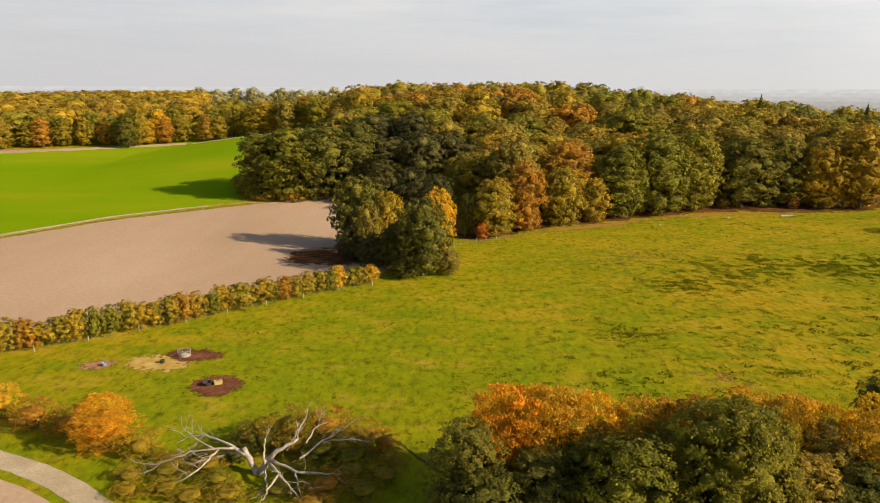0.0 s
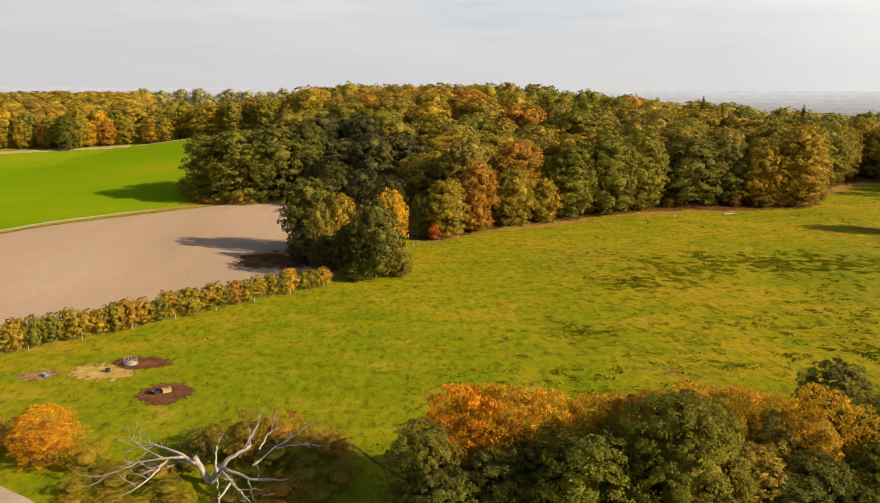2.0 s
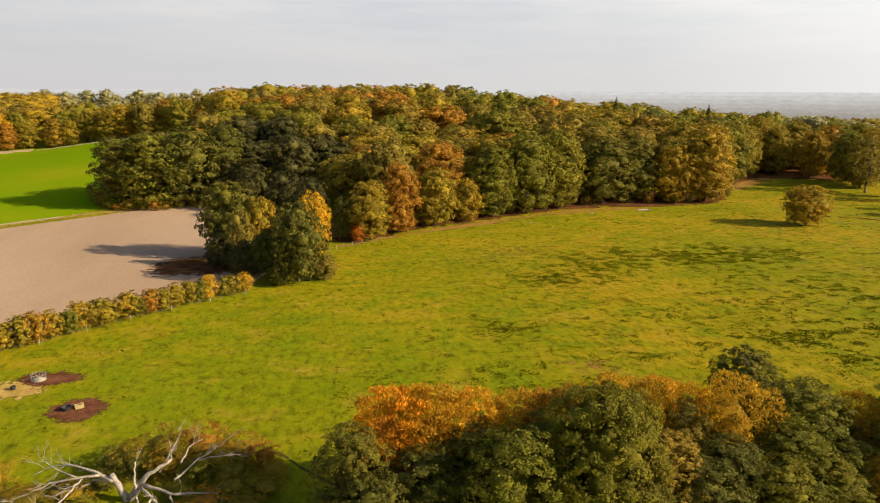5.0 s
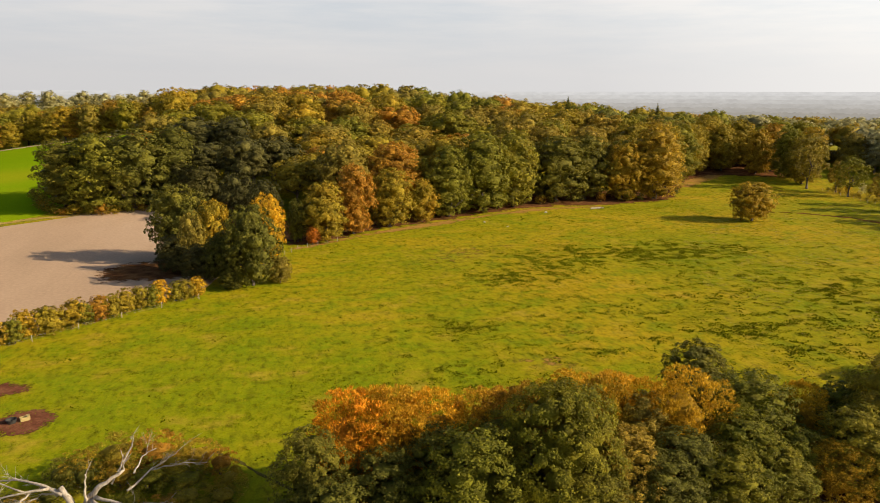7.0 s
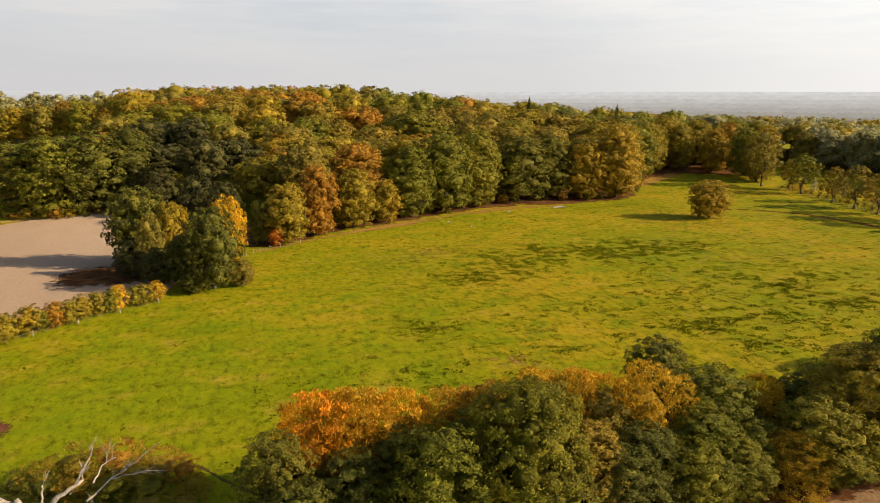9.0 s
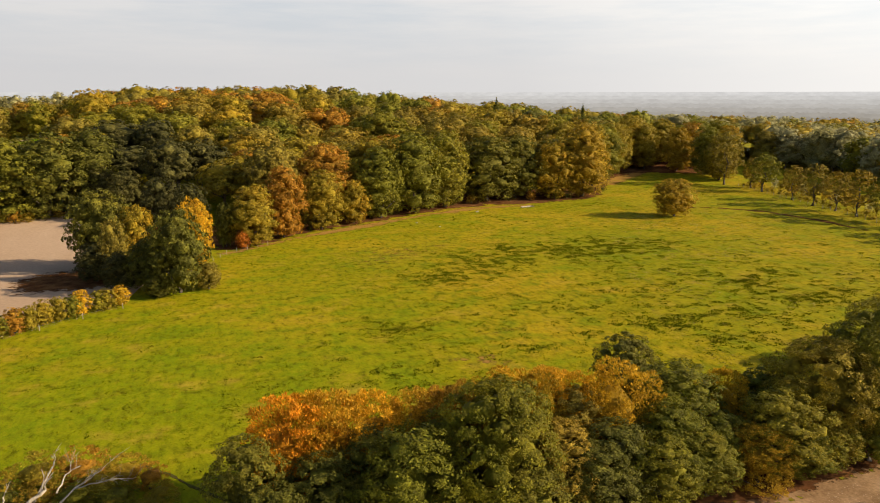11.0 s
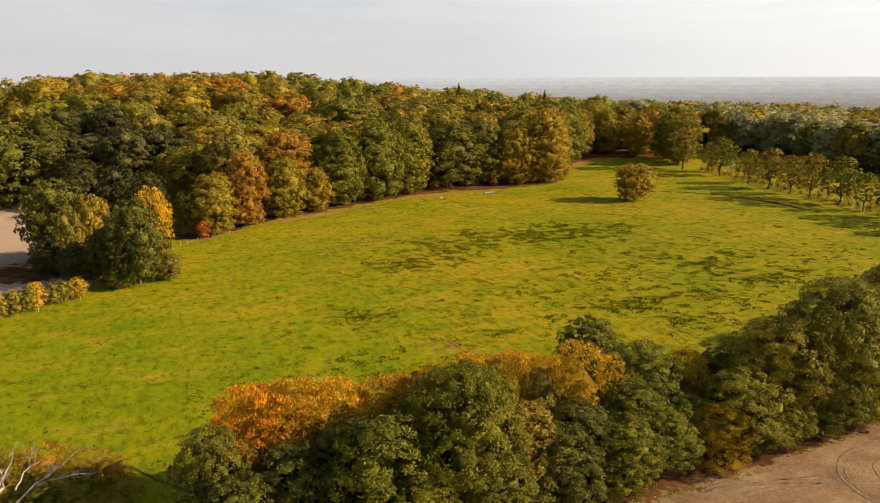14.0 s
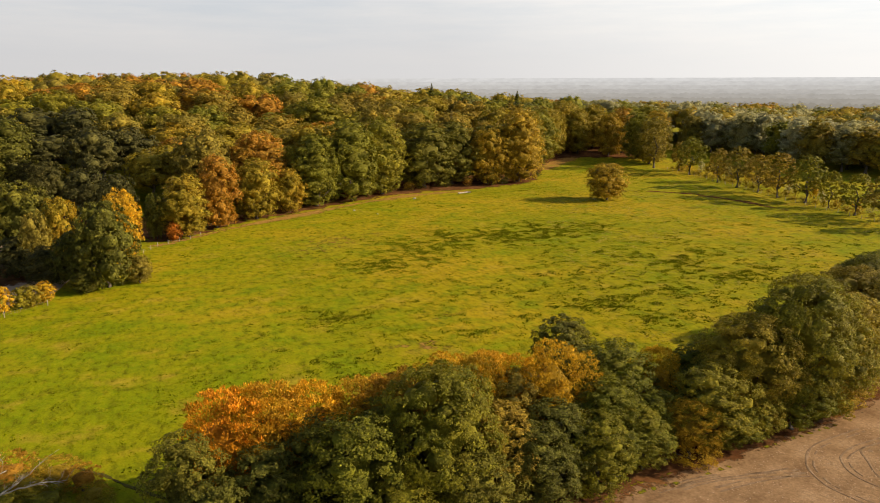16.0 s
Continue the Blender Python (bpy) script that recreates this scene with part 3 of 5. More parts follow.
for k in range(26):
    u = k / 25
    x = -330 + 280 * u
    y = 405 + 66 * u - 34 * max(0.0, u - 0.72) / 0.28 + front.uniform(0, 5)
    c = front.choices(["golden", "copper", "amber", "rust", "olive"], [0.4, 1.2, 3, 4, 2] if x < -130 else [0, 0, 0.3, 2, 3])[0]
    tree("tree", "wood", k % 4, c, x + front.uniform(-2, 2), y + 6, front.uniform(14, 18), front.uniform(6.0, 8.0), "%s autumn tree at the field's far edge" % COLOUR_WORDS[c], group="trees of the far wood")
woodland("upland_woodland", left[34:], WARM, 12, "dense canopy of orange and olive autumn trees behind the field", (19, 22))
right = [q for q in wood_spots(RIGHT_WOOD, 14.5, 6) if math.hypot(*q) < 620]
# mostly pale leaves here, haze over the lower wood put into their colour
for k, (x, y) in enumerate(right[:40]):
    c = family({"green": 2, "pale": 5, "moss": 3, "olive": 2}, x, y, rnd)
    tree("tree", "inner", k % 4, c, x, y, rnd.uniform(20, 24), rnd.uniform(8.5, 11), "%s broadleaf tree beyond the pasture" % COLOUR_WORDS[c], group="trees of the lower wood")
woodland("lowland_woodland", right[40:], {"green": 2.5, "pale": 6, "olive": 5, "rust": 0.4}, 13, "green and olive canopy beyond the pasture, leaves paled for haze", (19, 25))

# low front dark trees of BELT to BELT_4 have shade put into leaf colour
BELT = [
    (6.8, 65.5, 13.2, 4.4, "orange"), (2.6, 62.0, 11.0, 4.0, "dark"), (11.6, 65.4, 12.9, 4.6, "copper"), (15.8, 65.2, 12.3, 4.6, "copper"), (20.2, 65.0, 12.0, 4.6, "copper"),
    (24.2, 62.5, 13.3, 3.2, "rust"), (9.5, 60.0, 9.0, 4.2, "dark"), (17.2, 56.5, 12.0, 5.2, "fresh"), (26.5, 57.5, 14.9, 6.4, "fresh"), (34.3, 64.3, 12.0, 3.8, "amber")]
BELT_2 = [
    (42.6, 62.6, 13.2, 4.6, "golden"), (52.7, 75.0, 11.0, 4.2, "dark"), (51.2, 63.0, 11.2, 5.6, "fresh"), (39.5, 57.5, 8.8, 4.6, "dark"), (58.1, 63.1, 10.0, 3.2, "golden"),
    (60.0, 55.6, 9.8, 4.8, "green"), (68.4, 57.4, 14.0, 6.4, "olive"), (77.0, 57.6, 18.0, 7.4, "green"), (72.5, 54.4, 8.6, 3.8, "fresh"), (84.0, 57.0, 15.0, 5.9, "olive"), (94.0, 62.5, 16.0, 7.0, "moss"), (109, 72, 14.0, 6.0, "dark")]
BELT_3 = [
    (46.5, 58, 9.6, 4.4, "fresh"), (33, 58, 9.6, 4.6, "moss"), (4.5, 57.5, 8.0, 4.2, "dark"), (29.5, 64, 12.0, 3.6, "fresh"), (38.0, 63, 10.5, 3.8, "moss"), (47, 66, 9.8, 4.0, "dark"), (64.5, 63.5, 9.0, 4.0, "fresh"),
    (86, 63, 13.6, 6.0, "moss"), (53, 57.5, 7.4, 3.6, "fresh"), (22, 61, 11.0, 4.0, "dark"), (15, 61, 10.5, 4.0, "dark"), (120, 77, 12.5, 6.0, "fresh"), (70, 59.5, 7.0, 3.2, "golden"),
    (9.4, 66.8, 12.5, 4.0, "orange"), (23.5, 66.0, 11.2, 4.2, "rust"), (31, 65.8, 12.2, 4.2, "copper"), (35.5, 65.5, 12.2, 4.2, "copper")]
BELT_4 = [(36, 54.6, 8.0, 4.4, "dark"), (43, 54.0, 8.0, 4.0, "fresh"), (49.5, 54.8, 6.8, 3.6, "green"), (28, 53.5, 7.6, 4.4, "dark"), (38.0, 65.8, 11.2, 4.2, "copper"), (20, 52.0, 7.0, 4.2, "fresh"), (62, 54.6, 6.0, 3.4, "fresh"), (66, 54.8, 6.8, 3.6, "green"), (80, 55.2, 6.5, 3.6, "olive"), (56, 54.6, 7.0, 3.6, "amber")]
for k, (x, y, h, r, c) in enumerate(BELT + BELT_2 + BELT_3 + BELT_4):
    tree("tree", "great" if r > 5.9 else "plume" if c in ("orange", "copper", "golden", "amber", "rust") else "raised" if x > 44 else "belt", k % 3, c, x, y, h, r * 1.14, "bushy %s autumn tree in the belt beside the meadow" % COLOUR_WORDS[c], group="trees of the belt")

ROW = [(237, 269, 22, 8.4, "moss"), (241, 256, 12, 5, "moss"), (236, 244, 14.8, 7.2, "green"), (228, 220, 12.5, 4.6, "moss"), (224, 206, 14.0, 6.8, "moss"), (221, 193, 12.6, 5.6, "moss"), (218, 181, 14.6, 6.6, "moss"),
       (217, 169, 14.4, 7.0, "green"), (215, 158, 10.8, 4.2, "green"), (211, 146, 11.8, 5.6, "green"), (209, 135, 12.5, 6.2, "moss"), (206, 122, 12, 5.6, "moss")]
for k, (x, y, h, r, c) in enumerate(ROW):
    tree("tree", "slim", k % 3, c, x, y, h * 1.12, r * 1.05, "slender %s tree in the row along the pasture fence" % COLOUR_WORDS[c], group="trees of the row")

# the hedge between the meadow and the tilled field
HEDGE_LINE = [(-130, 62), (-70.9, 108.5), (-58.4, 116.8), (-45.3, 126.8), (-38.3, 133.8), (-25.5, 144.0), (-13.5, 152.8)]


def along(line, step):
    out, rest = [], 0.0
    for a, b in zip(line, line[1:]):
        d = math.dist(a, b)
        while rest < d:
            out.append((a[0] + (b[0] - a[0]) * rest / d, a[1] + (b[1] - a[1]) * rest / d))
            rest += step
        rest -= d
    return out


for k, (x, y) in enumerate(along(HEDGE_LINE, 2.6)):
    c = rnd.choices(["olive", "green", "amber", "golden", "rust"], [4, 3, 2.0, 0.8, 1.2])[0]
    tree("hedge_bush", "hedge", k % 3, c, x + rnd.uniform(-0.4, 0.4), y + rnd.uniform(0, 0.8), rnd.uniform(4.0, 6.0), rnd.uniform(2.2, 3.0), "%s hedge bush at the field's border" % COLOUR_WORDS[c], "bush", "bushes of the hedge")


# ---- distance with painted haze ----
def backdrop_material(name, low, high, z0, z1):
    m, nt, b, out = surface(name)
    p = place(nt)
    z = nt.nodes.new("ShaderNodeSeparateXYZ")
    nt.links.new(p, z.inputs[0])
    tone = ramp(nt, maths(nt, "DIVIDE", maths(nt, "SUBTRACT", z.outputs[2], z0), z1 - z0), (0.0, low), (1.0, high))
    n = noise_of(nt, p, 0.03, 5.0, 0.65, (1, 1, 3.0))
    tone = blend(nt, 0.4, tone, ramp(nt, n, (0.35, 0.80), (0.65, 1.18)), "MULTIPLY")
    # unlit glow: haze is part of this colour
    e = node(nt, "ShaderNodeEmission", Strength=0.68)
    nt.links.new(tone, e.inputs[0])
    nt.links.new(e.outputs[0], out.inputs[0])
    return m


def build_backdrop():
    """Far wooded plains: low ridges, one behind another, haze painted into their glow."""
    # ridge colours pale with distance, imitating haze
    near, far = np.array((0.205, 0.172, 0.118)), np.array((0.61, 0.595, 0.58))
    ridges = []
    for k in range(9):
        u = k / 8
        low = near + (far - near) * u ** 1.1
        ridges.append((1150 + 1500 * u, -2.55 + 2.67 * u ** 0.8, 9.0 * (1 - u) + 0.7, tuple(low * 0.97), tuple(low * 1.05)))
    top = new("backdrop")
    for k, (r, el, bumps, low, high) in enumerate(ridges):
        v, f = [], []
        turns = np.radians(np.arange(-75, 45.01, 0.12))
        z1 = EYE + r * math.tan(radians(el))
        for j, a in enumerate(turns):
            q = Vector((math.degrees(a) * 1.3, k * 7.0, 0.0))
            z = z1 + bumps * (0.5 * noise.noise(q) + 0.5 * noise.noise(q * 3.1) + 0.45 * noise.noise(q * 7.7) + 0.3 * noise.noise(q * 19.0))
            v += [(-math.sin(a) * r, math.cos(a) * r, -60.0), (-math.sin(a) * r, math.cos(a) * r, z)]
        n = len(turns)
        f = [(2 * j, 2 * j + 2, 2 * j + 3, 2 * j + 1) for j in range(n - 1)]
        part("ridge", tri_mesh("ridge", v, f, [backdrop_material("painted_haze_distance", low, high, z1 - 25, z1 + bumps)]), None, top)
    tagged(top, "glowing wooded plain with painted haze reaching to the horizon", "backdrop", kind="structure")


build_backdrop()


# ---- the belt's edge, bare ground and paths ----
def blob(x, y, rx, ry, turn=0.0, n=26, seed=1, rough=0.16):
    rnd = random.Random(seed)
    c, d = math.cos(turn), math.sin(turn)
    out = []
    for k in range(n):
        a, q = k * math.tau / n, 1 + rnd.uniform(-rough, rough)
        u, w = rx * q * math.cos(a), ry * q * math.sin(a)
        out.append((x + u * c - w * d, y + u * d + w * c))
    return out


def ribbon(line, width, uneven=0.0, seed=1):
    """The outline of a strip along a line."""
    rnd = random.Random(seed)
    a, b = [], []
    for k, p in enumerate(line):
        q0, q1 = line[max(k - 1, 0)], line[min(k + 1, len(line) - 1)]
        d = math.dist(q0, q1)
        nx, ny = -(q1[1] - q0[1]) / d, (q1[0] - q0[0]) / d
        w = width / 2 * (1 + rnd.uniform(-uneven, uneven))
        a.append((p[0] + nx * w, p[1] + ny * w))
        b.append((p[0] - nx * w, p[1] - ny * w))
    return a + b[::-1]


def smooth(line, n=6):
    """A line rounded through its points."""
    out = []
    for k in range(len(line) - 1):
        a, b, c, d = (Vector(line[min(max(k + q, 0), len(line) - 1)]) for q in (-1, 0, 1, 2))
        for m in range(n):
            t = m / n
            p = 0.5 * (2 * b + (c - a) * t + (2 * a - 5 * b + 4 * c - d) * t * t + (3 * b - a - 3 * c + d) * t ** 3)
            out.append((p.x, p.y))
    return out + [tuple(line[-1])]


sheet("track", ribbon(smooth(TRACK_LINE), 2.9, 0.06, 3), GRAVEL, 0.04, "pale gravel farm track with grassy edges", "road", 3.0, 0.05, edge=2.0)
sheet("leaf_litter", [(30, 47.5), (46, 50.2), (57, 50.6), (70, 51.6), (80, 52.6), (95, 54.6), (109, 58.0), (125, 70), (118, 80), (90, 69), (74, 64), (60, 65), (40, 66), (20, 67), (5, 66), (1, 60), (6, 55), (24, 51)],
      LITTER, 0.075, "brown fallen leaves on bare earth below the tree belt, darkened for shade", "leaf litter", 4.0, 0.5, feather=3.0)
sheet("verge", ribbon(smooth([(40, 51.4), (44.6, 51.5), (48.4, 51.2), (52.6, 51.0), (57.0, 51.0), (61.0, 51.6), (67.1, 52.4), (72.9, 52.6), (76.8, 52.9), (82.1, 53.3), (87.0, 53.3), (96, 55.2), (112, 59)], 4), 0.75, 0.5, 4), VERGE, 0.09, "narrow grassy strip between field and tree belt", "verge", 1.5, 0.2, edge=0.6, feather=0.16)
WOOD_FRONT = [(10, 197), (22, 205), (30.5, 213), (50, 223), (76, 237), (96, 245), (107, 248), (123, 246), (150, 247), (166, 258), (180, 280), (200, 304), (224, 318)]
# litter strip, stretched over the wood's notch to darken its shaded floor
sheet("wood_floor", [(-48, 272), (-40, 264), (-20, 222), (4, 200)] + WOOD_FRONT + [(262, 300), (275, 352), (225, 356), (190, 322), (165, 284), (110, 276), (60, 250), (30, 234), (8, 240), (-8, 290), (-30, 300)],
      LITTER, 0.05, "reddish-brown leaf litter along the wood's edge, darkened for shade", "leaf litter", 6.0, 1.2, feather=2.0)
sheet("dry_strip", ribbon([(6, 193), (30, 210.5), (50, 220.5), (76, 234.5), (96, 242), (110, 244), (124, 243)], 6.5, 0.5, 7), FOOT, 0.035, "reddish dry grass strip beside the wood", "grass strip", 3.0, 0.7, feather=1.5)
sheet("bare_corner", [(177.1, 282.1), (196.5, 307.5), (218.7, 329.9), (235.4, 339.8), (247.2, 342.8), (236.3, 322.6), (217.8, 306.8), (201.6, 294.7), (184.5, 280.1)], FOOT, 0.035, "bare trampled reddish earth in the meadow's corner", "bare ground", 4.0, 1.2, feather=3.0)
sheet("field_margin", ribbon([(-150, 172), (-127.5, 200), (-108.5, 231), (-91, 249), (-79, 259), (-60, 265.5), (-41, 269)], 4.6, 0.25, 5), DRYGRASS, 0.09, "dry grassy margin between the two fields", "field margin", 3.0, 0.5, feather=0.8)
sheet("stony_margin", ribbon([(-150, 175.5), (-128.5, 202), (-110, 233), (-92, 250.5), (-85, 256)], 1.6, 0.3, 6), GRAVEL, 0.13, "pale stony line along the crop's edge", "field margin", 2.0, 0.25)
sheet("far_margin", ribbon([(-330, 394), (-260, 413), (-202, 431), (-160, 446), (-120, 446), (-80, 440)], 9.0, 0.3, 8), SOIL, 0.12, "pale bare earth strip along the far wood", "field margin", 4.0, 0.8)
sheet("clump_litter", blob(-26, 178, 18, 13, 0.5, 26, 5), LITTER, 0.10, "rust-coloured fallen leaves below the clump of trees", "leaf litter", 4.0, 0.6, feather=6.0)
sheet("straw_patch", blob(-44.0, 104.2, 7.6, 4.6, -0.35, 26, 7, 0.22), STRAW, 0.05, "trodden pale straw spread round the hay feeder", "straw", 1.0, 0.1, edge=0.6, feather=2.6)
sheet("feeder_mud", blob(-39.5, 107.4, 6.8, 4.0, -0.1, 26, 8, 0.2), MUD, 0.07, "dark trodden mud round the hay feeder", "mud", 1.0, 0.1, edge=0.6, feather=2.6)
sheet("trough_mud", blob(-32.4, 95.7, 5.2, 5.0, 0.0, 26, 9, 0.1), MUD, 0.05, "dark red trodden mud round the trough", "mud", 1.0, 0.1, edge=0.6, feather=2.6)
sheet("tub_mud", blob(-53.4, 103.3, 4.0, 3.2, 0.0, 24, 10, 0.12), DRY_MUD, 0.05, "brown trodden mud round the tub", "mud", 1.0, 0.1, edge=0.6, feather=2.6)
sheet("cattle_path", ribbon(smooth([(-8, 82.2), (-6.4, 80.3), (-4.6, 78.4), (-3, 76), (-0.5, 72.8), (1, 71)], 4), 0.36, 0.5, 11), DITCH, 0.03, "narrow dark cattle path trodden into the meadow", "path", 1.0, 0.06, edge=0.6, feather=0.12)
sheet("cattle_path", ribbon(smooth([(-29, 94.4), (-26, 93.2), (-20.3, 90.4), (-15, 88.2), (-12.2, 86.6), (-9.6, 84.2), (-8.1, 82.4)], 4), 0.16, 0.9, 16), VERGE, 0.03, "faint cattle path trodden into the meadow grass", "path", 1.0, 0.1, edge=0.6, feather=0.1)
for line in ([(-50.5, 102.1), (-48.9, 102.3), (-46.4, 101.0)],
             [(-40.1, 100.0), (-38.2, 98.3), (-36.3, 97.0)],
             [(-36.4, 102.9), (-34.9, 101.3), (-33.8, 99.6)]):
    sheet("cattle_path", ribbon(smooth(line, 4), 0.14, 0.8, 17), VERGE, 0.03, "short faint cattle path between the feeding places", "path", 1.0, 0.1, edge=0.6, feather=0.15)
sheet("worn_patch", blob(43, 99, 8, 6, 0.2, 24, 12, 0.25), FOOT, 0.03, "worn dry patch in the meadow", "bare ground", 2.0, 0.3, edge=1.0, feather=9.0)
sheet("worn_patch", blob(52, 112, 8, 4, 0.2, 24, 14, 0.25), FOOT, 0.03, "worn dry patch in the meadow", "bare ground", 2.0, 0.3, edge=1.0, feather=9.0)
sheet("dry_meadow", blob(52, 178, 34, 17, 0.55, 30, 15, 0.25), FOOT, 0.028, "thin yellowed grass in the drier part of the meadow", "grass", 4.0, 0.6, edge=2.0, feather=40.0)
sheet("cow_trail", ribbon([(168, 222), (185, 214), (197, 200), (200, 180), (199, 160)], 3.2, 0.6, 13), LITTER, 0.03, "bare brown cattle trail along the fence", "path", 2.0, 0.8, feather=1.2)


def tyre_tracks():
    """Curved wheel ruts on the bare field: pairs of low ridges."""
    tracks = new("wheel_ruts")
    lines = [[(80, 51.0), (74.2, 50.8), (71.0, 50.4), (67.8, 48.7), (66.3, 47.0), (65.3, 45.0), (65.1, 43.2), (65.8, 40.0), (68, 37)],
             [(80, 48.4), (76, 48.4), (73.9, 48.1), (71.8, 47.3), (70.5, 45.9), (69.8, 44.6), (69.7, 42.5), (70.6, 40)],
             [(48, 50.4), (54.1, 50.1), (59.2, 49.1), (64.4, 48.1)],
             [(76.5, 47.7), (75.3, 47.4), (74.1, 45.9), (71.9, 42.9), (71.4, 40)],
             [(50.8, 49.8), (55.6, 49.5), (60.0, 48.2), (65.1, 46.0)],
             [(54, 47.9), (58.7, 47.6), (62.7, 47.0), (65.3, 46.8)]]
    for line in lines:
        for off in (0.0, 0.75):
            way = smooth(line, 8)
            rows = []
            bm = bmesh.new()
            for k, (x, y) in enumerate(way):
                (ax, ay), (bx, by) = way[max(k - 1, 0)], way[min(k + 1, len(way) - 1)]
                d = math.hypot(bx - ax, by - ay)
                nx, ny = -(by - ay) / d, (bx - ax) / d
                wide = 0.15 + 0.10 * noise.noise(Vector((x * 0.9, y * 0.9, off)))
                shift = off + 0.10 * noise.noise(Vector((x * 0.5, y * 0.5, 4.0)))
                rows.append([bm.verts.new((x + nx * (shift + u * wide), y + ny * (shift + u * wide), 0.045 + w)) for u, w in ((-1.0, 0.0), (-0.5, 0.03), (0.5, 0.03), (1.0, 0.0))])
            for k, (u, w) in enumerate(zip(rows, rows[1:])):
                if off and noise.noise(Vector((k * 0.21, line[0][1], 0.0))) < -0.05:
                    continue
                for j in range(3):
                    bm.faces.new((u[j], w[j], w[j + 1], u[j + 1]))
            part("rut", bm, DITCH_DRY, tracks)
    tagged(tracks, "curved wheel ruts pressed into the bare field", "wheel ruts", kind="structure")


tyre_tracks()


# ---- tussocks ----
def tussocks(name, count, spot, size, material, label, seed, blades=7):
    rng = np.random.default_rng(seed)
    V, F, made, tries = [], [], 0, 0
    while made < count and tries < count * 60:
        tries += 1
        x, y = rng.uniform(-75, 235), rng.uniform(68, 300)
        if rng.random() > spot(x, y):
            continue
        w = size * rng.uniform(0.5, 1.5)
        a = rng.uniform(0, 6.283, blades)
        o = np.stack([np.cos(a), np.sin(a)], 1) * w * np.sqrt(rng.uniform(0.02, 1.0, (blades, 1))) * [1.5, 1.0]
        u = rng.uniform(0, 6.283, blades)
        q = np.stack([np.cos(u), np.sin(u)], 1) * w * 0.26
        h = w * rng.uniform(0.20, 0.48, blades)
        z = float(height(x, y)) - 0.02
        base = np.array([x, y])
        for j in range(blades):
            p0, p1, tip = base + o[j] - q[j], base + o[j] + q[j], base + o[j] * 0.85 + rng.normal(0, 0.12, 2) * w
            V += [(p0[0], p0[1], z), (p1[0], p1[1], z), (tip[0], tip[1], z + h[j])]
        made += 1
    F = np.arange(len(V)).reshape(-1, 3)
    return tagged(new(name, tri_mesh(name, V, F, [material])), label, "grass", kind="stuff")


def bell(x, y, cx, cy, rx, ry, turn=0.0):
    c, d = math.cos(turn), math.sin(turn)
    u, w = ((x - cx) * c + (y - cy) * d) / rx, (-(x - cx) * d + (y - cy) * c) / ry
    return math.exp(-(u * u + w * w))


MEADOW_EDGE = [(-70, 106), (-38, 130), (-12, 150), (4, 192), (30, 210), (76, 234), (150, 244), (195, 285), (225, 300), (236, 250), (205, 130), (120, 86), (60, 70), (2, 70), (-10, 80), (-40, 82), (-75, 95)]


def rush_density(x, y):
    if not inside(MEADOW_EDGE, x, y):
        return 0.0
    patchy = noise.noise(Vector((x * 0.10, y * 0.07, 3.0))) + 1.3 * noise.noise(Vector((x * 0.42, y * 0.34, 7.0)))
    wanted = 2.0 * bell(x, y, 82, 167, 19, 9, 0.05) + 1.5 * bell(x, y, 60, 153, 13, 6, 0.5) + 1.3 * bell(x, y, 108, 169, 18, 8) + 0.5 * bell(x, y, 112, 150, 12, 6) + 0.55 * bell(x, y, 36, 118, 12, 8, 0.15)
    wanted += 1.3 * bell(x, y, 78, 106, 11, 3.2, -0.05) + 0.9 * bell(x, y, 97, 107, 9, 4) + 1.0 * bell(x, y, 89, 93.5, 7, 3) + 0.8 * bell(x, y, 114, 123, 12, 4) + 0.7 * bell(x, y, 126, 128, 9, 4) + 0.6 * bell(x, y, 121, 112, 10, 5)
    wanted += 0.45 * bell(x, y, 51, 101, 6, 2) + 0.5 * bell(x, y, 28, 97, 12, 4, -0.1) + 0.22 * bell(x, y, 100, 118, 45, 28) + 0.035
    return max(0.0, min(0.6, wanted * (0.24 + 1.0 * patchy)))


def tuft_density(x, y):
    if not inside(MEADOW_EDGE, x, y):
        return 0.0
    return max(0.0, min(1.0, 0.22 + 0.35 * bell(x, y, 5, 92, 55, 22) + 1.0 * noise.noise(Vector((x * 0.07, y * 0.07, 1.0))) + 0.5 * noise.noise(Vector((x * 0.25, y * 0.25, 5.0)))))


RUSH = field_material("dark_rushes", (0.118, 0.134, 0.004), (0.150, 0.156, 0.006), (0.19, 0.17, 0.012), 0.4, 2.0, 0.1)
TUFT = field_material("meadow_tufts", (0.150, 0.190, 0.002), (0.180, 0.195, 0.003), (0.22, 0.20, 0.006), 0.2, 2.0, 0.1)
PALE_TUFT = field_material("dry_tufts", (0.30, 0.24, 0.05), (0.38, 0.30, 0.08), (0.44, 0.36, 0.12), 0.2, 2.0, 0.1)
tussocks("rushes", 7500, rush_density, 0.50, RUSH, "dark green rush tussocks in wet parts of the meadow", 21, 9)
tussocks("grass_tufts", 25000, tuft_density, 0.30, TUFT, "uneven green grass tufts all over the meadow", 22, 4)
tussocks("dry_grass_tufts", 2600, lambda x, y: tuft_density(y, x) * (1 if inside(MEADOW_EDGE, x, y) else 0) * (0.3 + bell(x, y, 45, 165, 45, 25)), 0.42, PALE_TUFT, "pale dry grass tufts in the meadow", 23, 5)


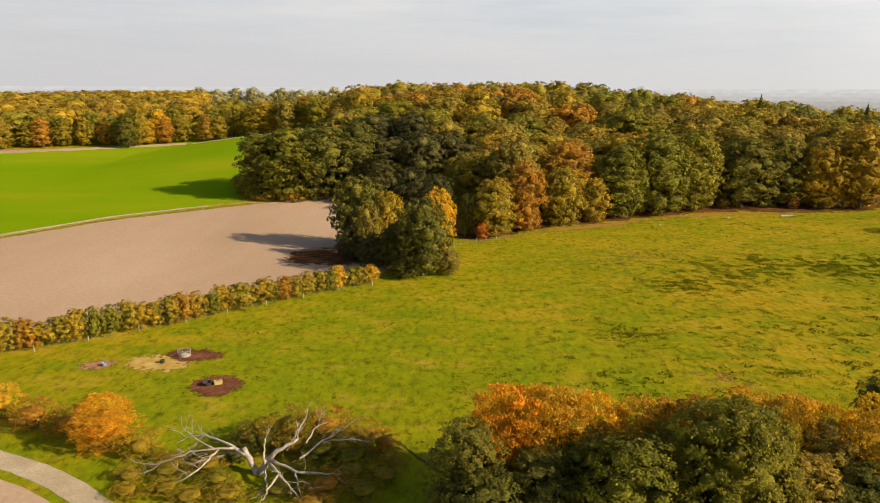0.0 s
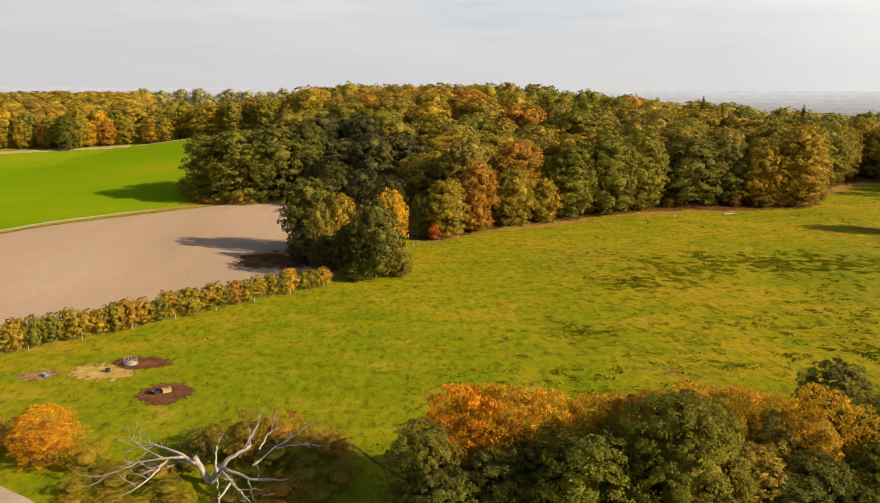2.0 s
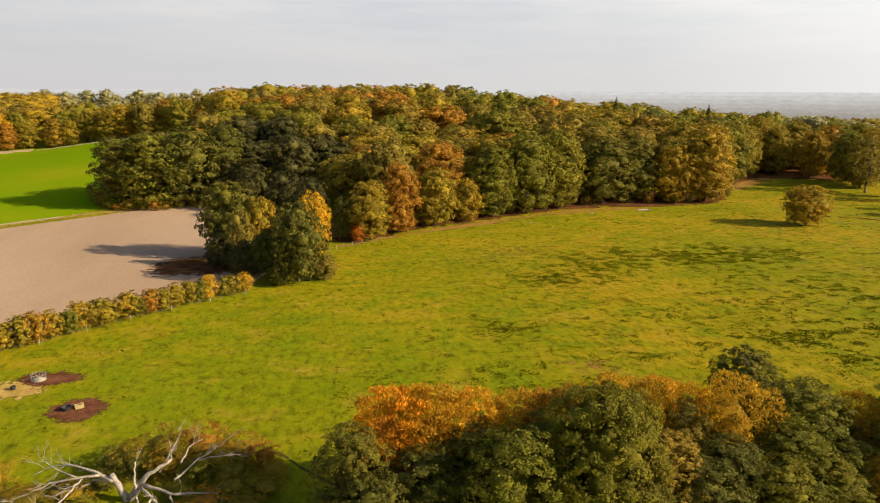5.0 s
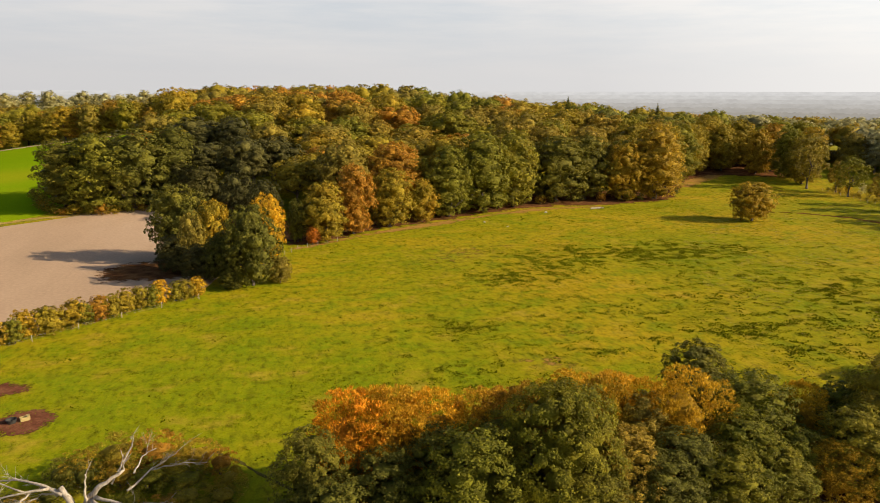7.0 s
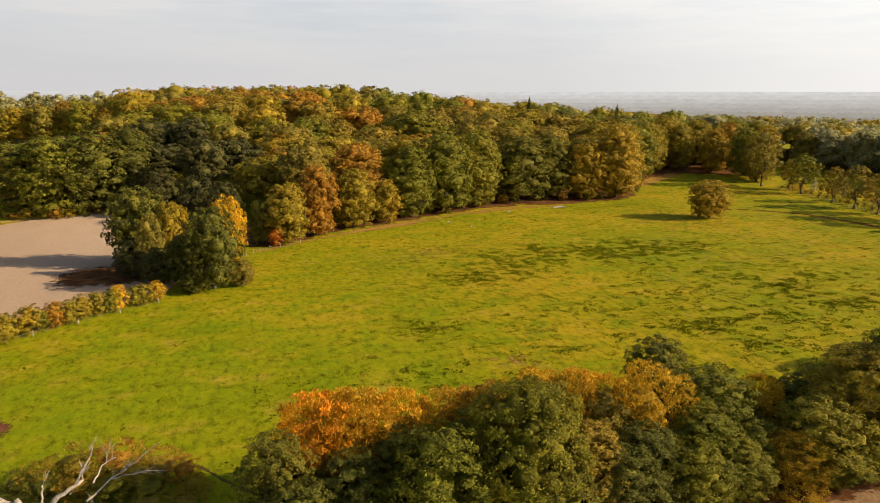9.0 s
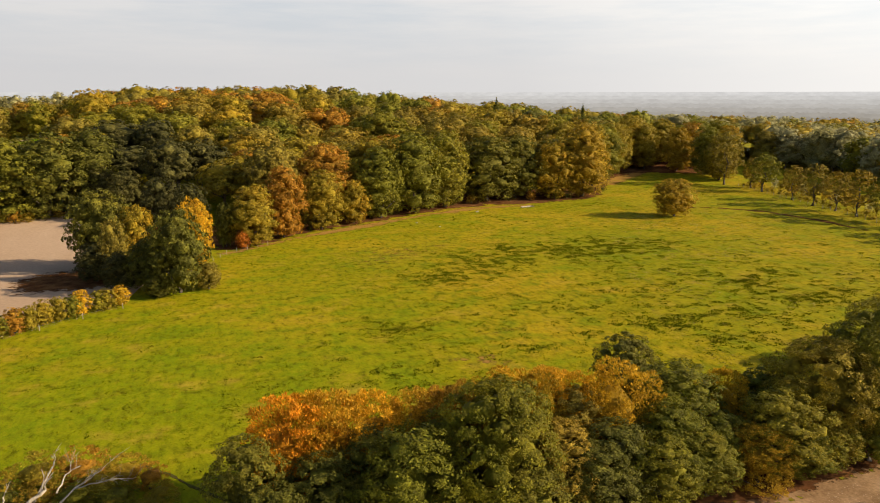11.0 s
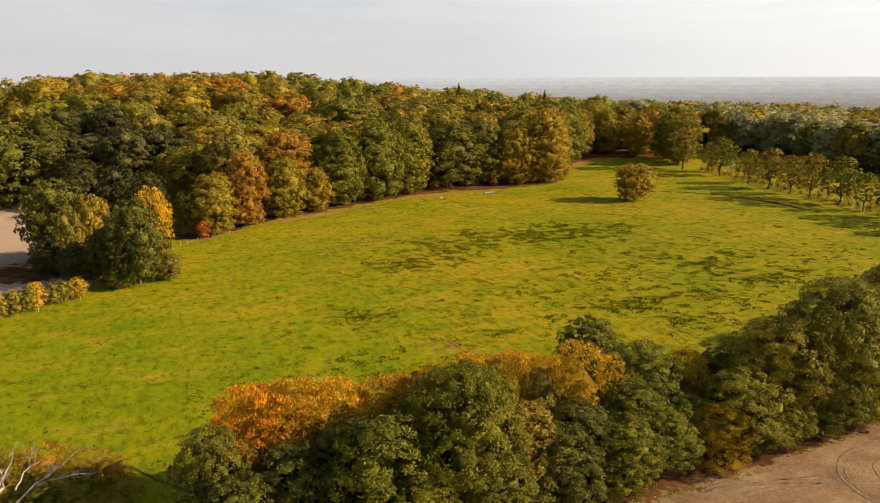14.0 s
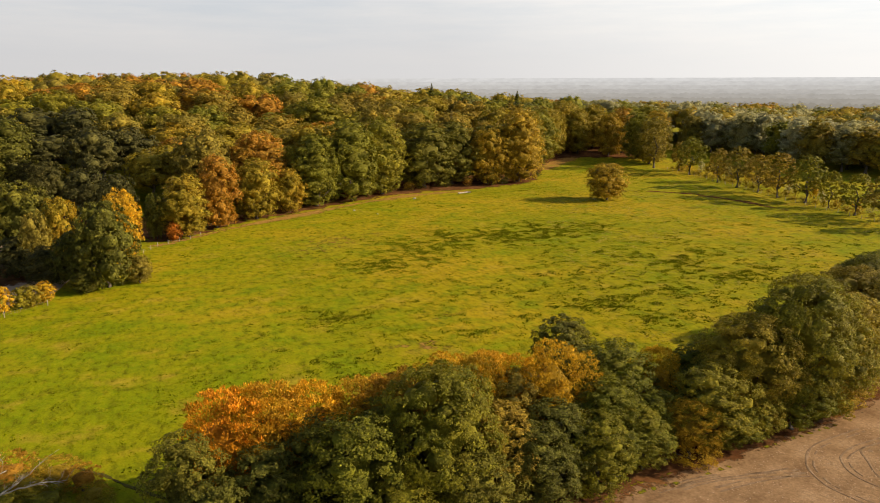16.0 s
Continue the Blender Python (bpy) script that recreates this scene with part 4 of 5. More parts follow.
# ---- bushes by the track and the dead tree ----
BUSHES = [(-40, 77, 6.4, 4.4, "orange"), (-46, 80.5, 3.6, 3.0, "rust"), (-51, 82.0, 4.2, 3.2, "rust"), (-57, 85, 4.6, 3.2, "golden"), (-34.5, 74.5, 3.6, 2.6, "olive"), (-64, 89, 4.2, 3.2, "olive"),
          (-18, 79, 4.6, 3.4, "olive"), (-13.5, 78.5, 4.4, 3.6, "rust"), (-9, 77.5, 3.6, 3.2, "olive"), (-6.5, 76, 3.0, 2.4, "rust"), (-14, 75, 3.0, 3.4, "green"), (-10, 73.5, 2.6, 3.0, "green")]
BUSHES_2 = [(-23, 77, 3.4, 2.4, "dark"), (-26, 72, 2.0, 2.6, "olive"), (-30, 71, 1.9, 2.6, "olive"), (-24, 69.0, 1.9, 2.4, "green"), (-20.5, 76, 3.2, 2.2, "dark"), (-34, 70, 1.6, 2.2, "olive"), (-29, 67.5, 1.5, 2.2, "olive"), (-12, 68, 2.0, 3.0, "rust"), (-6, 70, 2.0, 2.6, "olive"), (-5.5, 73, 2.2, 2.0, "olive"),
            (-17, 67.5, 1.3, 2.6, "dark")]
BUSHES_3 = [(-22, 66.5, 1.6, 2.6, "olive"), (-26, 66, 1.5, 2.6, "olive"), (-9.5, 70.5, 2.2, 2.6, "olive"), (-15.5, 71.5, 1.6, 2.4, "green"), (-17, 75.5, 3.2, 2.6, "rust"), (-11.5, 76, 3.4, 2.8, "olive"), (-27.5, 74.5, 1.6, 2.0, "dark"), (-31, 73.5, 1.5, 2.0, "rust"), (-21, 78, 3.6, 2.6, "olive"), (-8, 67, 1.8, 2.6, "olive"), (-13, 65, 1.4, 2.6, "rust"), (-33, 67, 1.3, 2.2, "olive"), (-23.5, 74, 2.2, 2.2, "dark")]
for k, (x, y, h, r, c) in enumerate(BUSHES + BUSHES_2 + BUSHES_3):
    tree("bush", "plume" if h > 6 else "thicket", k % 3, c, x, y, h, r, "%s bush growing beside the dead tree and track" % COLOUR_WORDS[c], "bush", "bushes by the track")

for k, (x, y) in enumerate(along([(44, 55.4), (51, 57.2), (59, 59.2), (68, 61.0), (83, 62.0), (106, 67)], 4.0)):
    c = rnd.choices(["fresh", "olive", "golden"], [4, 4, 1])[0]
    tree("bush", "bush", k % 3, c, x + rnd.uniform(-1, 1), y + rnd.uniform(0, 1.5), rnd.uniform(3.0, 5.0), rnd.uniform(2.0, 3.0), "%s bush below the belt's trees" % COLOUR_WORDS[c], "bush", "bushes of the belt")
for k, (x, y) in enumerate(along([(241, 262), (229, 215), (218, 178), (212, 150), (206, 122)], 5.0)):
    tree("bush", "bush", k % 3, "olive", x + 1.5 + rnd.uniform(-1, 1), y, rnd.uniform(1.2, 3.4), rnd.uniform(1.4, 2.4), "low olive-green bush below the tree row", "bush", "bushes of the row")


# ---- fences ----
def fence(line, step, tall, label, wires=(0.45, 0.85)):
    spots = along(line, step)
    top = new("fence")
    for k, (x, y) in enumerate(spots):
        bm = bmesh.new()
        lean = Vector((random.Random(k).uniform(-0.06, 0.06), random.Random(k + 9).uniform(-0.06, 0.06), tall))
        tube(bm, [(x, y, -0.2), (x + lean.x, y + lean.y, tall - 0.06), (x + lean.x, y + lean.y, tall)], (0.065, 0.06, 0.04), 7)
        part("post", bm, POST, top)
    for z in wires:
        bm = bmesh.new()
        tube(bm, [(x, y, z + (0.0 if k % 2 else -0.03)) for k, (x, y) in enumerate(spots)], [0.006] * len(spots), 4)
        part("wire", bm, WIRE, top)
    return tagged(top, label, "fence")


def metal(name, colour, rough=0.5):
    m, nt, b, out = surface(name, rough, 0.4, 0.8)
    n = noise_of(nt, place(nt), 6.0, 4.0)
    nt.links.new(ramp(nt, n, (0.3, tuple(c * 0.7 for c in colour)), (0.7, colour)), b.inputs["Base Color"])
    return m


def plain(name, colour, rough=0.7):
    m, nt, b, out = surface(name, rough, 0.3)
    n = noise_of(nt, place(nt), 5.0, 4.0)
    nt.links.new(ramp(nt, n, (0.3, tuple(c * 0.7 for c in colour)), (0.7, colour)), b.inputs["Base Color"])
    return m


WIRE = metal("fence_wire", (0.35, 0.34, 0.32))
ZINC = metal("galvanised_steel", (0.42, 0.41, 0.39), 0.5)
BLACK = plain("black_rubber", (0.035, 0.033, 0.03))
TAN = plain("tan_plastic", (0.46, 0.36, 0.15))
BLUE = plain("pale_blue_plastic", (0.20, 0.24, 0.32))
HAY = plain("pale_hay", (0.48, 0.40, 0.27), 0.95)
STONE = plain("pale_stone", (0.46, 0.44, 0.40), 0.9)
ROOF = plain("red_roof_tiles", (0.30, 0.16, 0.11))
RENDER_WALL = plain("white_rendered_wall", (0.78, 0.77, 0.74))

fence([(-86, 94.5), (-70.6, 106.6), (-64.4, 109.2), (-58.2, 114.6), (-51.5, 120.0), (-45.1, 124.6), (-38.0, 131.6), (-25.2, 141.9), (-12.4, 151.0)], 8.2, 1.15, "weathered pale wooden posts with wire along the hedge")
fence([(2, 184), (8, 194), (14, 198), (22, 203.5)], 3.6, 1.2, "weathered wooden posts with wire beside the clump")
fence([(239, 262), (227, 216), (215.5, 177), (209.5, 150), (203, 122)], 5.0, 1.3, "weathered wooden post fence below the tree row")


# ---- cattle feeders ----
def ring(bm, z, radius, thick, n=28):
    pts = [Vector((math.cos(k * math.tau / n) * radius, math.sin(k * math.tau / n) * radius, z)) for k in range(n)]
    rows = []
    for k, p in enumerate(pts):
        out = Vector((p.x, p.y, 0)).normalized()
        rows.append([bm.verts.new(p + out * thick * math.cos(a) + Vector((0, 0, thick * math.sin(a)))) for a in (0, 1.257, 2.513, 3.77, 5.027)])
    for u, w in zip(rows, rows[1:] + rows[:1]):
        for j in range(5):
            bm.faces.new((u[j], w[j], w[(j + 1) % 5], u[(j + 1) % 5]))


def hay_feeder(x, y):
    top = new("hay_feeder")
    for z in (0.12, 0.55, 1.15):
        bm = bmesh.new()
        ring(bm, z, 1.15, 0.045)
        part("rail", bm, ZINC, top)
    for k in range(14):
        a = k * math.tau / 14
        bm = bmesh.new()
        c, d = math.cos(a) * 1.15, math.sin(a) * 1.15
        tube(bm, [(c, d, 0.0), (c * 1.0, d * 1.0, 0.55), (c * 1.08, d * 1.08, 1.3)], (0.04, 0.04, 0.035), 6)
        part("bar", bm, ZINC, top)
    bm = bmesh.new()
    bmesh.ops.create_icosphere(bm, subdivisions=3, radius=1.0)
    for v in bm.verts:
        v.co = Vector((v.co.x * 1.02, v.co.y * 1.02, max(0.0, v.co.z) * 0.62)) * (1 + 0.13 * noise.noise(v.co * 4))
    part("hay", bm, HAY, top, "heap of pale hay")
    top.matrix_basis = pose(x, y, 0.06) @ Matrix.Diagonal((0.85, 0.85, 0.85, 1))
    return tagged(top, "round galvanised cattle feeder half full of hay", "hay feeder")


def open_box(bm, w, d, h, wall):
    """A bevelled open box with a floor and wall thickness."""
    def loop(x, y, z):
        return [bm.verts.new((sx * x, sy * y, z)) for sx, sy in ((-1, -1), (1, -1), (1, 1), (-1, 1))]
    loops = [loop(w * 0.46, d * 0.44, 0), loop(w * 0.5, d * 0.5, h * 0.95), loop(w * 0.5, d * 0.5, h), loop(w * 0.5 - wall, d * 0.5 - wall, h), loop(w * 0.46 - wall, d * 0.44 - wall, wall)]
    bm.faces.new(loops[0][::-1])
    for u, v in zip(loops, loops[1:]):
        for k in range(4):
            bm.faces.new((u[k], u[(k + 1) % 4], v[(k + 1) % 4], v[k]))
    bm.faces.new(loops[-1])
    bmesh.ops.bevel(bm, geom=[e for e in bm.edges if abs(e.verts[0].co.z - e.verts[1].co.z) > h * 0.3], offset=0.06, segments=2, affect="EDGES")


def trough(x, y, turn):
    top = new("water_trough")
    bm = bmesh.new()
    open_box(bm, 1.7, 0.9, 0.75, 0.07)
    part("basin", bm, TAN, top)
    bm = bmesh.new()
    open_box(bm, 0.55, 0.8, 0.3, 0.05)
    for v in bm.verts:
        v.co += Vector((0.55, 0, 0.62))
    part("float_box", bm, TAN, top)
    bm = bmesh.new()
    bmesh.ops.create_grid(bm, x_segments=2, y_segments=2, size=0.5, matrix=Matrix.Translation((-0.15, 0, 0.5)) @ Matrix.Diagonal((1.2, 0.7, 1, 1)))
    part("water", bm, WATER, top)
    top.matrix_basis = pose(x, y, 0.05, 0, 0, turn) @ Matrix.Diagonal((0.70, 0.70, 0.72, 1))
    return tagged(top, "tan plastic water trough standing in red mud", "trough")


def tub(name, x, y, radius, tall, material, label, lift=0.05):
    top = new(name)
    bm = bmesh.new()
    prof = [(0.0, 0.0), (radius * 0.85, 0.0), (radius * 0.92, tall * 0.5), (radius, tall), (radius * 1.06, tall * 1.02), (radius * 1.02, tall * 1.08), (radius * 0.92, tall), (radius * 0.8, 0.06), (0.0, 0.06)]
    n = 20
    rows = [[bm.verts.new((r * math.cos(k * math.tau / n), r * math.sin(k * math.tau / n), z)) for k in range(n)] for r, z in prof[1:-1]]
    for u, w in zip(rows, rows[1:]):
        for k in range(n):
            bm.faces.new((u[k], u[(k + 1) % n], w[(k + 1) % n], w[k]))
    bm.faces.new(rows[0][::-1])
    bm.faces.new(rows[-1])
    part("bowl", bm, material, top)
    bm = bmesh.new()
    ring(bm, tall * 1.04, radius * 1.03, 0.05, 20)
    part("rim", bm, material, top)
    top.location = (x, y, lift)
    return tagged(top, label, "tub")


WATER = surface("still_water", 0.05, 0.5)[0]
WATER.node_tree.nodes["Principled BSDF"].inputs["Base Color"].default_value = (0.03, 0.03, 0.025, 1)
hay_feeder(-41.0, 107.0)
trough(-32.2, 96.0, 25)
tub("feed_tub", -33.7, 95.6, 0.62, 0.48, BLACK, "black rubber feed tub in the red mud")
tub("mineral_tub", -52.0, 102.9, 0.40, 0.40, BLUE, "pale blue plastic tub in a muddy patch")
tub("bucket", -43.4, 104.0, 0.35, 0.45, BLACK, "black bucket lying in the straw", 0.07)


# ---- dead tree ----
def limb(top, points, r0, r1, seed, twigs=4, name="limb"):
    """A bleached limb along points, with bent twigs."""
    rnd = random.Random(seed)
    pts = []
    for a, b in zip(points, points[1:]):
        for k in range(4):
            pts.append(Vector(a).lerp(Vector(b), k / 4) + Vector((rnd.uniform(-1, 1), rnd.uniform(-1, 1), rnd.uniform(-1, 1))) * 0.10)
    pts.append(Vector(points[-1]))
    pts[0] = Vector(points[0])
    n = len(pts)
    r0, r1 = r0 * 0.58, r1 * 0.58
    bm = bmesh.new()
    tube(bm, pts, [(r0 + (r1 - r0) * (k / (n - 1)) ** 0.8) * rnd.uniform(0.9, 1.12) for k in range(n)], 8)
    for f in bm.faces:
        f.smooth = True
    ob = part(name, bm, DEAD, top)
    for k in range(twigs):
        at = pts[rnd.randrange(n // 3, n)]
        way = (pts[-1] - pts[0]).normalized() + Vector((rnd.uniform(-1, 1), rnd.uniform(-1, 1), rnd.uniform(-0.2, 0.9)))
        way.normalize()
        size = rnd.uniform(0.8, 2.4)
        bend = Vector((rnd.uniform(-1, 1), rnd.uniform(-1, 1), rnd.uniform(-0.6, 0.6))) * 0.35
        bm = bmesh.new()
        tip = at + way * size + bend
        tube(bm, [at, at + way * size * 0.5 + bend * -0.4, tip], (r1 * 0.75, r1 * 0.55, r1 * 0.2), 5)
        for q in range(3):
            w2 = (way + Vector((rnd.uniform(-1, 1), rnd.uniform(-1, 1), rnd.uniform(-0.5, 0.8)))).normalized()
            s2 = at.lerp(tip, rnd.uniform(0.4, 1.0))
            tube(bm, [s2, s2 + w2 * size * 0.3, s2 + w2 * size * 0.55 + bend * 0.5], (r1 * 0.4, r1 * 0.3, r1 * 0.12), 4)
        twig = part("twig", bm, DEAD, ob)


def dead_tree():
    top = new("dead_tree")
    limb(top, [(-20.3, 71.6, -0.2), (-20.8, 71.2, 1.6), (-21.8, 71.8, 3.0)], 0.75, 0.55, 1, 0, "trunk")
    limb(top, [(-20.1, 71.6, -0.2), (-19.0, 70.9, 2.0), (-17.7, 70.5, 3.4), (-15.5, 71.0, 4.6)], 0.75, 0.25, 2, 2, "trunk")
    limb(top, [(-21.5, 71.4, 2.4), (-23.4, 72.4, 3.0), (-26.2, 74.0, 3.2), (-28.7, 74.9, 2.8), (-30.4, 74.7, 2.0)], 0.34, 0.07, 3, 8)
    limb(top, [(-21.6, 71.8, 2.2), (-23.5, 72.6, 2.8), (-24.8, 72.1, 2.6), (-25.5, 70.1, 2.2), (-26.5, 68.8, 1.6), (-28.3, 68.1, 0.8)], 0.36, 0.09, 4, 6)
    limb(top, [(-22.2, 72.1, 2.0), (-23.8, 72.8, 2.0), (-25.5, 71.9, 1.2)], 0.30, 0.10, 5, 3)
    limb(top, [(-22.9, 72.0, 2.9), (-25.4, 71.9, 2.8), (-27.8, 72.2, 2.3), (-30.6, 71.0, 1.6), (-32.2, 69.8, 1.0)], 0.28, 0.06, 6, 10)
    limb(top, [(-25.1, 72.1, 2.7), (-28.6, 74.6, 3.2), (-29.3, 74.8, 3.6)], 0.18, 0.05, 7, 6)
    limb(top, [(-18.4, 70.6, 2.2), (-15.2, 68.6, 2.0), (-12.0, 68.8, 1.6), (-10.7, 69.5, 1.2)], 0.34, 0.07, 8, 5)
    limb(top, [(-18.7, 70.5, 1.9), (-17.1, 68.4, 1.9), (-17.9, 66.3, 1.2), (-18.1, 65.2, 0.7)], 0.36, 0.12, 9, 3)
    limb(top, [(-17.2, 68.4, 1.8), (-15.9, 67.0, 1.4), (-14.3, 65.5, 0.6)], 0.28, 0.10, 10, 3)
    limb(top, [(-19.0, 70.4, 1.6), (-18.6, 68.4, 1.2), (-18.1, 67.3, 0.8)], 0.25, 0.12, 11, 1)
    limb(top, [(-15.4, 68.6, 2.0), (-14.9, 67.4, 1.2), (-14.3, 66.2, 0.6)], 0.20, 0.08, 12, 3)
    limb(top, [(-19.2, 70.5, 1.8), (-19.2, 70.8, 3.0), (-19.1, 70.9, 4.6)], 0.28, 0.12, 13, 1)
    limb(top, [(-15.5, 71.4, 2.0), (-13.4, 73.7, 2.8), (-11.9, 74.2, 3.5), (-10.7, 74.4, 4.3)], 0.22, 0.07, 14, 6)
    limb(top, [(-13.4, 73.7, 2.8), (-10.8, 73.4, 3.3), (-7.8, 73.7, 2.9)], 0.18, 0.05, 15, 9)
    limb(top, [(-17.5, 74.0, 1.5), (-16.0, 76.8, 3.8), (-15.6, 76.9, 4.6), (-15.5, 77.0, 5.3)], 0.20, 0.07, 16, 2)
    limb(top, [(-15.0, 73.0, 3.0), (-14.4, 74.9, 3.8), (-13.0, 75.3, 4.4)], 0.18, 0.07, 17, 3)
    return tagged(top, "fallen dead oak with bleached grey bare limbs among bushes", "dead tree")


dead_tree()


# ---- logs and stones beside the wood ----
def log(x, y, size, radius, turn):
    top = new("fallen_log")
    bm = bmesh.new()
    tube(bm, [(-size / 2, 0, radius), (-size * 0.1, 0.08, radius * 1.05), (size / 2, 0.05, radius * 0.8)], (radius, radius * 0.95, radius * 0.7), 9)
    part("stem", bm, DEAD, top)
    bm = bmesh.new()
    tube(bm, [(-size * 0.1, 0.08, radius * 1.2), (0.1, 0.5, radius * 2.0)], (radius * 0.45, radius * 0.3), 6)
    part("branch_stub", bm, DEAD, top)
    top.matrix_basis = pose(x, y, float(height(x, y)) - 0.02, 0, 0, turn)
    return tagged(top, "pale fallen log lying in the meadow by the wood", "log")


def boulder(x, y, size, seed):
    bm = bmesh.new()
    bmesh.ops.create_icosphere(bm, subdivisions=2, radius=1.0)
    for v in bm.verts:
        v.co = Vector((v.co.x, v.co.y * 0.75, max(v.co.z, -0.5) * 0.6)) * (size * (1 + 0.25 * noise.noise(v.co * 1.7 + Vector((seed, 0, 0)))))
    me = bpy.data.meshes.new("boulder")
    bm.to_mesh(me)
    bm.free()
    me.materials.append(STONE)
    ob = new("boulder", me)
    ob.location = (x, y, float(height(x, y)) + size * 0.2)
    return tagged(ob, "pale grey boulder in the short grass", "boulder")


log(118.4, 238.6, 4.2, 0.32, 10)
log(121.0, 239.6, 2.6, 0.25, -25)
for k, (x, y, size) in enumerate(((97.3, 235.2, 0.6), (69.9, 221.5, 0.45), (74.8, 212.3, 0.3), (186, 292, 0.55))):
    boulder(x, y, size, k * 3.0)


# ---- spruces and far trees on the skyline ----
def spruce(x, y, tall, radius):
    top = new("spruce")
    rng = np.random.default_rng(int(x))
    z0 = float(height(x, y))
    bm = bmesh.new()
    tube(bm, [(0, 0, -0.3), (0, 0, tall * 0.5), (0, 0, tall * 0.98)], (0.35, 0.22, 0.04), 7)
    part("trunk", bm, BARK, top)
    n = 3000
    z = tall * (1 - np.sqrt(rng.random(n)) * 0.9)
    tier = (z * 0.9) % 1.0
    a = rng.uniform(0, 6.283, n)
    r = radius * (1 - z / tall) ** 0.85 * (0.55 + 0.45 * (1 - tier)) * rng.uniform(0.5, 1.05, n)
    p = np.stack([np.cos(a) * r, np.sin(a) * r, z - r * 0.25], 1)
    d = np.stack([np.cos(a), np.sin(a), np.full(n, -0.35)], 1)
    q = np.stack([-np.sin(a), np.cos(a), np.zeros(n)], 1)
    v = np.stack([p - d * 0.6 - q * 0.40, p + d * 0.8, p - d * 0.6 + q * 0.40 + [0, 0, 0.15]], 1).reshape(-1, 3)
    part("crown", tri_mesh("crown", v, np.arange(len(v)).reshape(-1, 3), [LEAF["dark"]]), None, top)
    top.location = (x, y, z0)
    return tagged(top, "dark narrow spruce standing above the canopy", "spruce")


spruce(171, 386, 40.0 - float(height(171, 386)), 9.5)
spruce(215, 363, 36.5 - float(height(215, 363)), 7.5)
tree("tree", "wood", 2, "olive", -186, 440, 26, 6.5, "tall olive tree standing above the far wood", group="trees of the far wood")
tree("tree", "wood", 1, "dark", -189, 432, 20, 7.5, "dark green tree at the far wood's edge", group="trees of the far wood")
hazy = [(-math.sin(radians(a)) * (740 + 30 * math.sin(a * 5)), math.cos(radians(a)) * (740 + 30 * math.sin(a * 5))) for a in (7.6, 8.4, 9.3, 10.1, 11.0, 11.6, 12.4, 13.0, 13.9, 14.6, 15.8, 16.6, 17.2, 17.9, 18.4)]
# pale leaves imitate haze on these far trees
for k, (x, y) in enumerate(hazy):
    tree("tree", "inner", k % 4, "pale", x, y, 23 + (k * 7 % 4), 9.5, "distant tree on the skyline, leaves paled for haze", group="far trees on the skyline")


def house(x, y, turn):
    """A small far white house with a tiled roof."""
    top = new("house")
    z = float(height(x, y))
    bm = bmesh.new()
    w, d, h, g = 5.0, 4.0, 8.0, 12.0
    lo = [bm.verts.new((sx * w, sy * d, 0)) for sx, sy in ((-1, -1), (1, -1), (1, 1), (-1, 1))]
    hi = [bm.verts.new((v.co.x, v.co.y, h)) for v in lo]
    r0, r1 = bm.verts.new((-w, 0, g)), bm.verts.new((w, 0, g))
    for k in range(4):
        bm.faces.new((lo[k], lo[(k + 1) % 4], hi[(k + 1) % 4], hi[k]))
    bm.faces.new((hi[1], hi[2], r1))
    bm.faces.new((hi[3], hi[0], r0))
    part("wall", bm, RENDER_WALL, top)
    for side in (-1, 1):
        bm = bmesh.new()
        q = [bm.verts.new((sx * (w + 0.4), side * yy, zz)) for sx, yy, zz in ((-1, d + 0.5, h - 0.5), (1, d + 0.5, h - 0.5), (1, 0, g + 0.08), (-1, 0, g + 0.08))]
        f = bm.faces.new(q)
        bmesh.ops.solidify(bm, geom=[f], thickness=0.2)
        part("roof", bm, ROOF, top)
    top.matrix_basis = pose(x, y, z, 0, 0, turn)
    return tagged(top, "white rendered house far off among trees", "house")


